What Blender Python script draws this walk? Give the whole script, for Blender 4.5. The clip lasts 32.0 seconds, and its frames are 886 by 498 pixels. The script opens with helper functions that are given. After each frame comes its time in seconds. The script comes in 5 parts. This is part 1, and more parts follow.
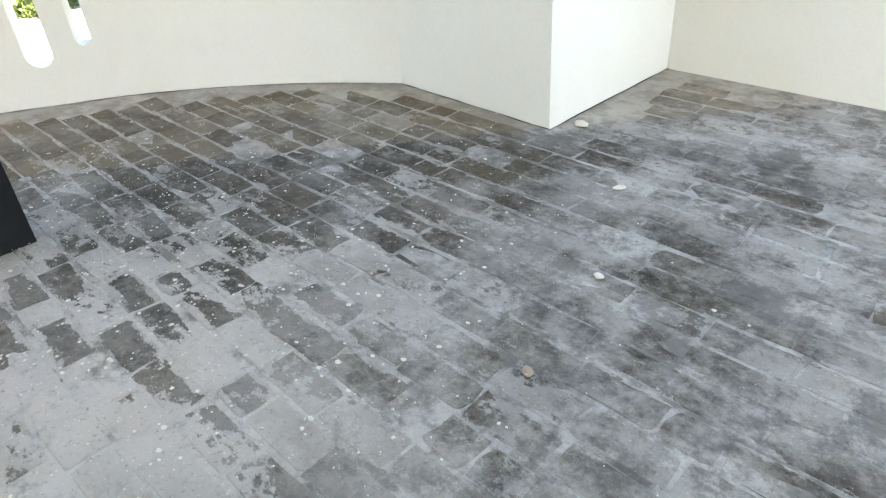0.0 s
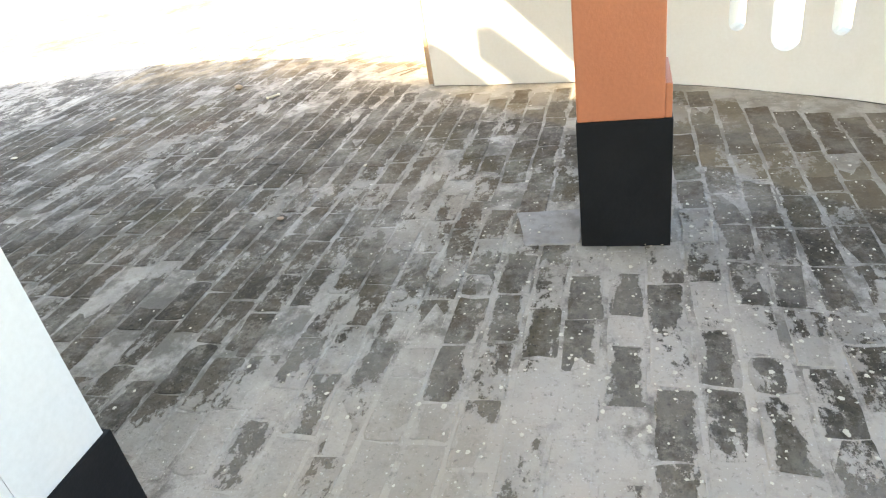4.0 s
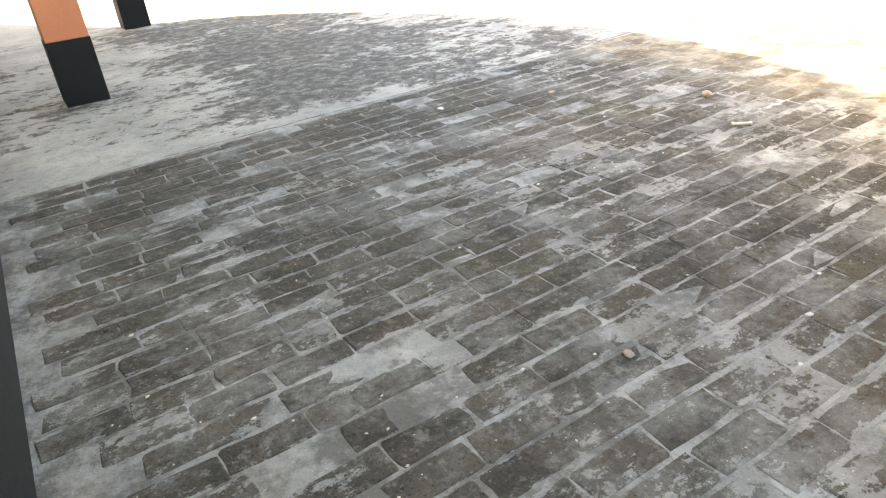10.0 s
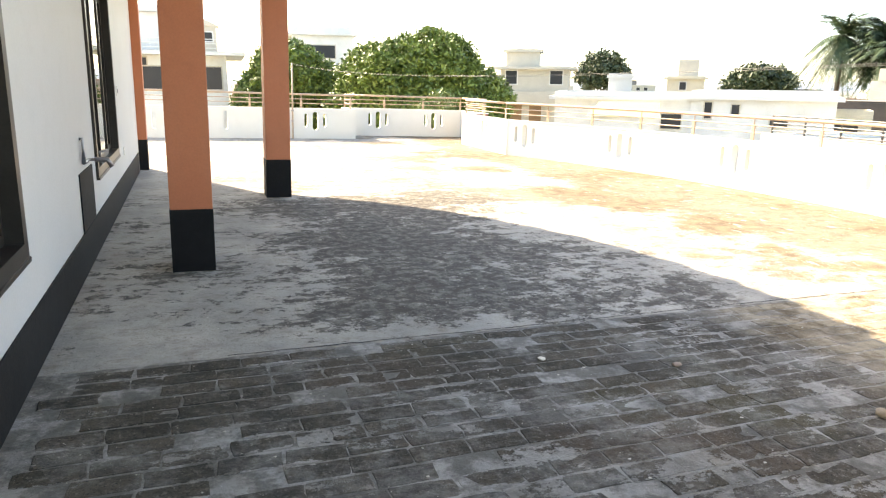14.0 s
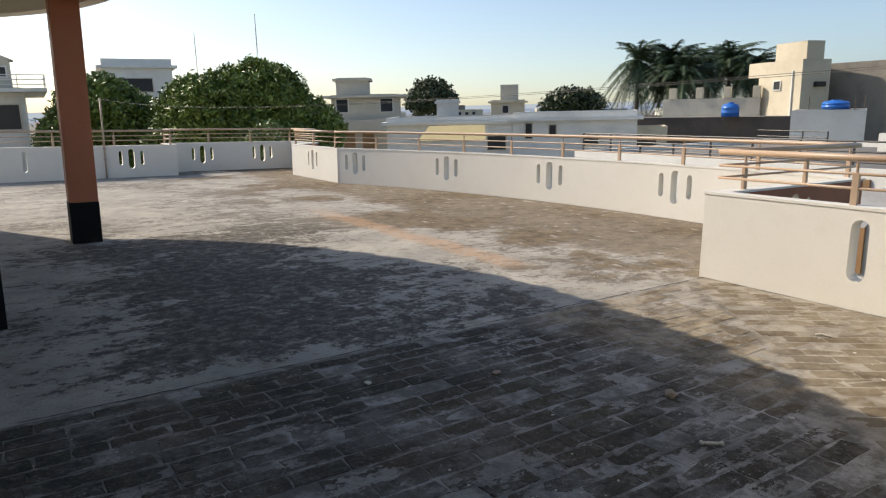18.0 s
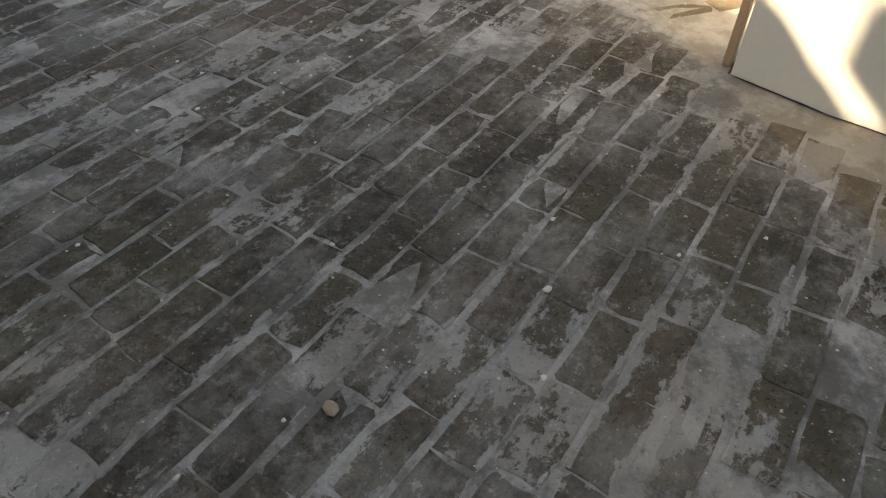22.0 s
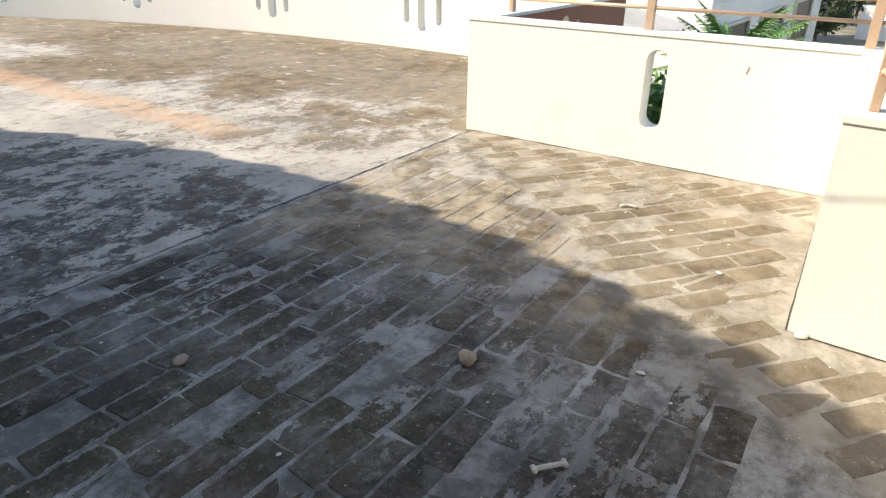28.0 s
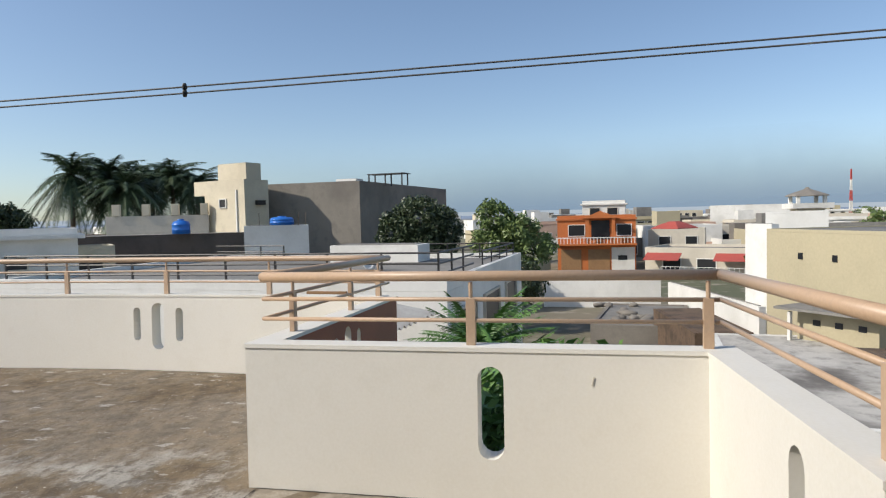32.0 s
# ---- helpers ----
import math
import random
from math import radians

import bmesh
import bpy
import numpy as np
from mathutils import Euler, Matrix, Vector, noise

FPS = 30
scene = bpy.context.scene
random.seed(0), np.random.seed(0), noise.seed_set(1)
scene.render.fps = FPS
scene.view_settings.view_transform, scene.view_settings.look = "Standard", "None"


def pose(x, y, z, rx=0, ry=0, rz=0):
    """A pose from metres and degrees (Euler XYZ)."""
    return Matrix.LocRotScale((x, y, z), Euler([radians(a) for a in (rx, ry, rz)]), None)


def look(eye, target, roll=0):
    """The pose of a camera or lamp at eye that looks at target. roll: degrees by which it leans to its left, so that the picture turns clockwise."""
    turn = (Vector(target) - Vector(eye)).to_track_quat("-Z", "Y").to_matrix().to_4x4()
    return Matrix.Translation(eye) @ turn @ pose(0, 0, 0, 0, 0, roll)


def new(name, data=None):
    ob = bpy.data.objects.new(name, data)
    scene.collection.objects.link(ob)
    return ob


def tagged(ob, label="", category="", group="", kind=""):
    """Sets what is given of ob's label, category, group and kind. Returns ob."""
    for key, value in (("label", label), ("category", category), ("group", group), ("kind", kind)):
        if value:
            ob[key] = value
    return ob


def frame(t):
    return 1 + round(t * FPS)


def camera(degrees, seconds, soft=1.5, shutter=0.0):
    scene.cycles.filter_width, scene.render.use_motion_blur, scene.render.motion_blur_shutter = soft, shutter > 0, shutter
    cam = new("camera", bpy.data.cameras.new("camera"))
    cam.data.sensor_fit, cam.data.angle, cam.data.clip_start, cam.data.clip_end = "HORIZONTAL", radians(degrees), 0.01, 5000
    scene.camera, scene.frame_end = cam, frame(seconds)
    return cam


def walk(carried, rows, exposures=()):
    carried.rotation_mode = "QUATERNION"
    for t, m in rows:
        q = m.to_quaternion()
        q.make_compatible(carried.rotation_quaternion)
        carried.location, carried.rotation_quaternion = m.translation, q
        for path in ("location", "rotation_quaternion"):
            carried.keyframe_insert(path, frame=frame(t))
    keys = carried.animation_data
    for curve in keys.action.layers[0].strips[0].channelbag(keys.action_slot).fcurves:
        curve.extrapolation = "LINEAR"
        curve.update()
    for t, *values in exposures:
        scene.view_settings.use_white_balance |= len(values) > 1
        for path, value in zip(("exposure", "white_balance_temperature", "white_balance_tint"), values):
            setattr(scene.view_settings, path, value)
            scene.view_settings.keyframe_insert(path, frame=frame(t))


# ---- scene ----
cam = camera(67.0, 32.0, soft=1.2)
PATH = [
    (0, (-1.348, -0.899, 1.259), (-0.125, -2.055, 0.177), -4.1),
    (0.5, (-1.29, -0.992, 1.288), (0.059, -1.928, 0.146), -5.5),
    (1, (-1.236, -1.028, 1.304), (0.254, -1.761, 0.191), -6.7),
    (1.5, (-1.166, -1.054, 1.284), (0.422, -1.612, 0.206), -7.9),
    (2, (-1.114, -1.066, 1.295), (0.548, -1.306, 0.209), -11.2),
    (2.5, (-1.04, -1.07, 1.285), (0.631, -1.116, 0.188), -11.4),
    (3, (-0.987, -1.112, 1.295), (0.691, -0.94, 0.222), -13.3),
    (3.5, (-0.898, -1.157, 1.295), (0.794, -0.919, 0.257), -9.0),
    (4, (-0.87, -1.169, 1.306), (0.779, -0.627, 0.315), -9.7),
    (4.5, (-0.781, -1.158, 1.311), (0.86, -0.601, 0.315), -5.4),
    (6.5, (-0.398, -1.076, 1.266), (0.934, -0.17, 0.08), -6.7),
    (7, (-0.302, -1.075, 1.28), (0.934, 0.024, 0.156), -9.2),
    (7.5, (-0.239, -1.008, 1.291), (1.058, 0.105, 0.252), -7.2),
    (8, (-0.111, -0.975, 1.27), (1.095, 0.275, 0.278), -9.5),
    (8.5, (0.011, -0.917, 1.257), (1.147, 0.399, 0.265), -10.1),
    (9, (0.106, -0.868, 1.268), (1.194, 0.476, 0.261), -9.1),
    (9.5, (0.255, -0.79, 1.292), (1.176, 0.698, 0.325), -9.2),
    (10, (0.319, -0.698, 1.304), (1.216, 0.803, 0.334), -5.7),
    (10.5, (0.411, -0.59, 1.307), (1.272, 0.959, 0.382), -3.3),
    (11, (0.473, -0.52, 1.312), (1.347, 1.042, 0.421), -2.0),
    (11.5, (0.54, -0.394, 1.359), (1.396, 1.105, 0.349), -2.5),
    (12, (0.651, -0.301, 1.377), (1.492, 1.209, 0.37), -3.5),
    (12.5, (0.708, -0.225, 1.398), (1.578, 1.296, 0.432), -3.1),
    (13, (0.731, -0.185, 1.428), (1.623, 1.415, 0.623), -0.4),
    (13.5, (0.751, -0.153, 1.403), (1.582, 1.558, 0.787), 2.2),
    (14, (0.769, -0.171, 1.439), (1.462, 1.647, 0.972), 2.0),
    (14.5, (0.806, -0.202, 1.463), (1.403, 1.676, 1.119), 1.2),
    (16.5, (0.865, -0.256, 1.457), (1.547, 1.615, 1.275), -0.6),
    (17, (0.879, -0.261, 1.456), (1.674, 1.556, 1.197), -0.6),
    (17.5, (0.88, -0.267, 1.451), (1.819, 1.467, 1.119), -0.6),
    (18, (0.906, -0.276, 1.444), (2.009, 1.348, 1.063), 0.0),
    (18.5, (0.888, -0.293, 1.445), (2.157, 1.193, 1.014), 0.6),
    (19, (0.873, -0.283, 1.421), (2.24, 1.083, 0.908), 0.8),
    (19.5, (0.853, -0.278, 1.386), (2.252, 0.966, 0.681), 0.5),
    (20, (0.866, -0.262, 1.35), (2.226, 0.879, 0.43), 0.0),
    (20.5, (0.864, -0.231, 1.307), (2.185, 0.77, 0.186), 0.8),
    (21, (0.886, -0.223, 1.288), (2.178, 0.76, 0.119), 0.7),
    (21.5, (0.971, -0.26, 1.28), (2.17, 0.622, -0.057), 0.1),
    (22, (1.068, -0.243, 1.257), (2.247, 0.554, -0.148), 0.5),
    (22.5, (1.171, -0.176, 1.268), (2.346, 0.609, -0.147), -1.0),
    (23, (1.212, -0.047, 1.271), (2.55, 0.624, -0.057), 1.4),
    (23.5, (1.343, -0.035, 1.299), (2.806, 0.587, 0.086), 2.5),
    (24, (1.414, 0.055, 1.297), (2.955, 0.678, 0.184), 2.8),
    (24.5, (1.501, 0.173, 1.282), (3.055, 0.851, 0.222), 2.9),
    (25, (1.573, 0.243, 1.283), (3.124, 0.991, 0.265), 1.6),
    (25.5, (1.671, 0.402, 1.311), (3.213, 1.208, 0.325), 1.2),
    (27.5, (2.051, 0.728, 1.261), (3.56, 1.726, 0.407), 1.0),
    (28, (2.166, 0.824, 1.293), (3.67, 1.836, 0.447), 0.8),
    (28.5, (2.276, 0.917, 1.32), (3.866, 1.87, 0.569), 1.4),
    (29, (2.362, 0.985, 1.31), (4.025, 1.884, 0.658), 2.0),
    (29.5, (2.466, 1.041, 1.344), (4.238, 1.83, 0.858), 2.7),
    (30, (2.568, 1.149, 1.336), (4.447, 1.716, 0.952), 0.4),
    (30.5, (2.618, 1.254, 1.38), (4.529, 1.746, 1.055), -1.4),
    (31, (2.64, 1.348, 1.402), (4.585, 1.743, 1.155), -0.8),
    (31.5, (2.74, 1.434, 1.403), (4.707, 1.76, 1.247), -1.3),
    (32, (2.929, 1.648, 1.387), (4.892, 2.029, 1.337), -1.1),
]
EXPOSURES = [(0.0, 3.4, 9090, 10), (2.5, 3.47, 9720, 10), (4.5, 3.38, 10100, 11), (6.5, 3.35, 10350, 13), (8.0, 3.55, 10140, 12), (9.0, 3.5, 10240, 12), (12.5, 3.4, 10400, 12), (13.5, 2.9, 10150, 12),
             (14.0, 2.4, 9200, 12), (14.5, 2.0, 8670, 12), (16.5, 0.71, 7940, 12), (19.0, 0.26, 7420, 12), (20.5, 0.81, 8600, 12), (22.0, 1.85, 10150, 12), (23.0, 2.65, 9850, 12), (24.5, 2.3, 9090, 10),
             (25.5, 1.85, 8570, 10), (27.5, 1.27, 7750, 10), (29.0, 0.74, 7000, 10), (31.0, 0.18, 6950, 10), (32.0, 0.11, 7000, 10)]
walk(cam, [(t, look(e, g, r)) for t, e, g, r in PATH], EXPOSURES)

# ---- light ----
SUN_AZ, SUN_EL = radians(28.0), radians(36.0)  # azimuth from +y towards -x
SUN_WAY = Vector((-math.sin(SUN_AZ) * math.cos(SUN_EL), math.cos(SUN_AZ) * math.cos(SUN_EL), math.sin(SUN_EL)))
world = bpy.data.worlds.new("sky")
scene.world = world
world.use_nodes = True
wn = world.node_tree.nodes
sky = wn.new("ShaderNodeTexSky")
sky.sky_type, sky.sun_disc = "NISHITA", False
sky.sun_elevation, sky.sun_rotation = SUN_EL, -SUN_AZ
sky.air_density, sky.dust_density, sky.ozone_density = 0.92, 1.1, 3.4
world.node_tree.links.new(sky.outputs[0], wn["Background"].inputs[0])
wn["Background"].inputs[1].default_value = 0.15
lamp = bpy.data.lights.new("sun", "SUN")
lamp.energy, lamp.angle, lamp.color = 3.8, radians(0.53), (1.0, 0.965, 0.91)
sun = new("sun", lamp)
sun.matrix_world = look(SUN_WAY * 100, (0, 0, 0))


# ---- materials ----
class Nodes:
    """Short hand for building a node material."""

    def __init__(self, name):
        self.m = bpy.data.materials.new(name)
        self.m.use_nodes = True
        self.t = self.m.node_tree
        self.b = self.t.nodes["Principled BSDF"]
        self.pos = self.t.nodes.new("ShaderNodeNewGeometry").outputs["Position"]

    def add(self, kind, **values):
        n = self.t.nodes.new(kind)
        for key, value in values.items():
            n.inputs[key].default_value = value
        return n

    def link(self, a, b):
        self.t.links.new(a, b)

    def value(self, x):
        if isinstance(x, (int, float)):
            n = self.t.nodes.new("ShaderNodeValue")
            n.outputs[0].default_value = x
            return n.outputs[0]
        return x

    def math(self, op, a, b=0.0, c=0.0):
        n = self.t.nodes.new("ShaderNodeMath")
        n.operation = op
        for i, x in enumerate((a, b, c)):
            if isinstance(x, (int, float)):
                n.inputs[i].default_value = x
            else:
                self.link(x, n.inputs[i])
        return n.outputs[0]

    def noise(self, scale, detail=4.0, rough=0.55, stretch=None, at=None):
        src = at or self.pos
        if stretch:
            mp = self.t.nodes.new("ShaderNodeMapping")
            mp.inputs["Scale"].default_value = stretch
            self.link(src, mp.inputs["Vector"])
            src = mp.outputs[0]
        n = self.add("ShaderNodeTexNoise", Scale=scale, Detail=detail, Roughness=rough)
        self.link(src, n.inputs["Vector"])
        return n.outputs[0]

    def step(self, x, lo, hi):
        n = self.add("ShaderNodeMapRange")
        n.interpolation_type = "SMOOTHSTEP"
        n.inputs["From Min"].default_value, n.inputs["From Max"].default_value = lo, hi
        self.link(x, n.inputs["Value"])
        return n.outputs[0]

    def colour(self, c):
        n = self.t.nodes.new("ShaderNodeRGB")
        n.outputs[0].default_value = (*c, 1)
        return n.outputs[0]

    def mix(self, f, a, b, blend="MIX"):
        n = self.t.nodes.new("ShaderNodeMix")
        n.data_type, n.blend_type = "RGBA", blend
        for x, k in ((f, 0), (a, 6), (b, 7)):
            if isinstance(x, (int, float)):
                n.inputs[k].default_value = x
            elif isinstance(x, tuple):
                n.inputs[k].default_value = (*x, 1)
            else:
                self.link(x, n.inputs[k])
        return n.outputs[2]

    def bump(self, h, strength, distance=0.01):
        n = self.add("ShaderNodeBump", Strength=strength, Distance=distance)
        self.link(h, n.inputs["Height"])
        self.link(n.outputs[0], self.b.inputs["Normal"])

    def done(self, colour, rough=0.7, metal=0.0):
        if isinstance(colour, tuple):
            self.b.inputs["Base Color"].default_value = (*colour, 1)
        else:
            self.link(colour, self.b.inputs["Base Color"])
        if isinstance(rough, (int, float)):
            self.b.inputs["Roughness"].default_value = rough
        else:
            self.link(rough, self.b.inputs["Roughness"])
        self.b.inputs["Metallic"].default_value = metal
        return self.m


def worn(name, base, other, rough=0.7, s1=1.2, s2=14.0, bump=0.15, fine=90.0, amount=0.6, metal=0.0, streak=None):
    """Paint, plaster or the like: a base colour, a second one in soft patches, fine speckle and relief."""
    n = Nodes(name)
    a = n.step(n.noise(s1, 5, 0.6, streak), 0.42, 0.68)
    b = n.step(n.noise(s2, 4, 0.6), 0.45, 0.75)
    f = n.math("MULTIPLY", n.math("MAXIMUM", a, n.math("MULTIPLY", b, 0.7)), amount)
    c = n.mix(f, base, other)
    g = n.noise(fine, 3, 0.6)
    c = n.mix(0.12, c, n.mix(g, (0, 0, 0), (1, 1, 1)), "OVERLAY")
    n.bump(n.math("ADD", g, n.math("MULTIPLY", n.noise(s2 * 0.6, 3), 2.0)), bump, 0.004)
    return n.done(c, rough, metal)


WHITE = worn("cream_wall_paint", (0.715, 0.692, 0.628), (0.65, 0.62, 0.545), 0.6, 0.7, 5.0, 0.12, 60.0, 0.5)
WALLW = worn("white_wall_paint", (0.56, 0.56, 0.545), (0.50, 0.50, 0.48), 0.6, 0.6, 5.0, 0.25, 60.0, 0.5)
CEIL = worn("ceiling_paint", (0.82, 0.76, 0.60), (0.73, 0.66, 0.51), 0.7, 0.8, 5.0, 0.15, 60.0, 0.5)
ORANGE = worn("orange_paint", (0.48, 0.158, 0.072), (0.40, 0.125, 0.058), 0.55, 1.0, 8.0, 0.3, 70.0, 0.6)
BLACK = worn("black_paint", (0.006, 0.006, 0.0065), (0.012, 0.012, 0.013), 0.7, 3.0, 22.0, 0.3, 80.0, 0.6)
BLACK.node_tree.nodes["Principled BSDF"].inputs["Specular IOR Level"].default_value = 0.2
TERRA = worn("terracotta_paint", (0.36, 0.13, 0.07), (0.27, 0.10, 0.06), 0.7, 1.0, 8.0, 0.3, 60.0, 0.6)
RAIL = worn("tan_rail_paint", (0.47, 0.325, 0.215), (0.39, 0.30, 0.225), 0.42, 1.6, 16.0, 0.1, 60.0, 0.5)
TILE = worn("red_glazed_tile", (0.20, 0.018, 0.02), (0.10, 0.012, 0.014), 0.3, 3.0, 14.0, 0.3, 60.0, 0.6)
ALU = worn("dark_aluminium", (0.045, 0.040, 0.036), (0.07, 0.06, 0.055), 0.4, 3.0, 20.0, 0.05, 60.0, 0.5, 0.6)
STEELG = worn("grey_steel", (0.35, 0.35, 0.36), (0.22, 0.21, 0.20), 0.4, 3.0, 20.0, 0.1, 60.0, 0.5, 0.8)
PLASTIC = worn("white_plastic", (0.75, 0.74, 0.70), (0.6, 0.58, 0.52), 0.4, 3.0, 20.0, 0.05, 60.0, 0.4)
WIRE = worn("wire_insulation", (0.10, 0.10, 0.10), (0.2, 0.19, 0.18), 0.6, 1.0, 8.0, 0.1, 60.0, 0.5)
CEMENT = worn("grey_cement_plaster", (0.22, 0.20, 0.17), (0.14, 0.125, 0.11), 0.85, 0.22, 1.4, 0.3, 12.0, 0.85, 0.0)
CREAM = worn("cream_plaster", (0.64, 0.57, 0.43), (0.45, 0.39, 0.29), 0.8, 0.3, 1.6, 0.3, 12.0, 0.6)
KHAKI = worn("khaki_plaster", (0.45, 0.395, 0.265), (0.38, 0.335, 0.225), 0.8, 0.25, 1.2, 0.08, 12.0, 0.6)
OFFWHITE = worn("weathered_white_plaster", (0.74, 0.73, 0.69), (0.50, 0.49, 0.45), 0.8, 0.25, 1.4, 0.3, 12.0, 0.6)
BEIGE = worn("beige_plaster", (0.58, 0.53, 0.44), (0.42, 0.38, 0.31), 0.8, 0.3, 1.4, 0.3, 12.0, 0.6)
PINK = worn("faded_pink_plaster", (0.52, 0.36, 0.28), (0.40, 0.28, 0.22), 0.8, 0.3, 1.4, 0.3, 12.0, 0.6)
BROWNW = worn("dark_brick_wall", (0.13, 0.10, 0.08), (0.07, 0.06, 0.05), 0.85, 0.5, 2.4, 0.5, 14.0, 0.8)
ORHOUSE = worn("bright_orange_plaster", (0.53, 0.155, 0.042), (0.42, 0.125, 0.04), 0.7, 0.4, 2.0, 0.2, 12.0, 0.5)
REDROOF = worn("red_awning_paint", (0.42, 0.08, 0.06), (0.30, 0.07, 0.055), 0.6, 0.5, 3.0, 0.2, 12.0, 0.5)
ROOFG = worn("grey_roof_screed", (0.22, 0.21, 0.19), (0.11, 0.105, 0.10), 0.9, 0.35, 2.0, 0.4, 14.0, 0.8)
PATCHY = worn("patched_roof_screed", (0.50, 0.48, 0.44), (0.12, 0.11, 0.10), 0.9, 0.45, 2.2, 0.4, 14.0, 0.95)
SOIL = worn("dark_brown_earth", (0.13, 0.085, 0.055), (0.055, 0.038, 0.026), 0.95, 1.5, 7.0, 0.9, 16.0, 0.9)
GALV = worn("dull_galvanised_sheet", (0.36, 0.36, 0.35), (0.24, 0.23, 0.21), 0.6, 0.8, 5.0, 0.2, 20.0, 0.6)
YELL = worn("yellow_roof_sheet", (0.55, 0.45, 0.22), (0.45, 0.37, 0.20), 0.7, 0.5, 3.0, 0.3, 14.0, 0.5)
DARKW = worn("dark_window", (0.010, 0.011, 0.013), (0.020, 0.021, 0.024), 0.45, 1.0, 6.0, 0.02, 20.0, 0.5)
WOODD = worn("brown_garage_door", (0.32, 0.18, 0.085), (0.2, 0.11, 0.05), 0.6, 0.6, 5.0, 0.2, 20.0, 0.7)
BLUE = worn("blue_tank_plastic", (0.015, 0.16, 0.55), (0.02, 0.12, 0.42), 0.35, 1.0, 6.0, 0.1, 20.0, 0.5)
BLACKI = worn("black_iron", (0.02, 0.02, 0.02), (0.05, 0.04, 0.035), 0.5, 2.0, 12.0, 0.1, 40.0, 0.5)
BARK = worn("bark", (0.13, 0.10, 0.075), (0.07, 0.055, 0.04), 0.9, 1.5, 9.0, 0.8, 30.0, 0.8)
STONE = worn("pale_stone", (0.36, 0.28, 0.19), (0.22, 0.17, 0.12), 0.9, 20.0, 60.0, 0.5, 150.0, 0.7)
BONE = worn("bone_white", (0.62, 0.58, 0.48), (0.42, 0.38, 0.30), 0.7, 30.0, 80.0, 0.4, 150.0, 0.6)
RUST = worn("orange_brown_leaf", (0.33, 0.245, 0.175), (0.25, 0.165, 0.115), 0.8, 30.0, 80.0, 0.3, 150.0, 0.6)
RED_W = worn("tower_red", (0.45, 0.06, 0.05), (0.36, 0.07, 0.06), 0.6, 0.1, 1.0, 0.05, 5.0, 0.5)
# the room's dimness is put into this plaster colour
ROOM = worn("darkened_room_plaster", (0.28, 0.25, 0.21), (0.2, 0.18, 0.15), 0.8, 0.8, 5.0, 0.1, 40.0, 0.5)


def leaf_material(name, dark, light, rough=0.5):
    n = Nodes(name)
    g = n.t.nodes.new("ShaderNodeNewGeometry")
    c = n.mix(g.outputs["Random Per Island"], dark, light)
    c = n.mix(n.step(n.noise(0.5, 3), 0.4, 0.7), c, light)
    return n.done(c, rough)


LEAF = leaf_material("mango_leaf", (0.028, 0.065, 0.012), (0.17, 0.23, 0.04))
LEAFD = leaf_material("dark_leaf", (0.018, 0.035, 0.014), (0.06, 0.085, 0.035))
LEAFN = leaf_material("pale_leaf", (0.06, 0.11, 0.03), (0.16, 0.22, 0.07))
LEAFP = leaf_material("palm_leaf", (0.02, 0.042, 0.022), (0.075, 0.115, 0.055))
LEAFC = leaf_material("bright_frond", (0.05, 0.13, 0.03), (0.13, 0.26, 0.06))

n = Nodes("window_glass")
n.b.inputs["Transmission Weight"].default_value = 1.0
n.b.inputs["IOR"].default_value = 1.45
GLASS = n.done((0.35, 0.38, 0.38), 0.02)
n = Nodes("bulb_glass")
BULB = n.done((0.85, 0.85, 0.80), 0.2)


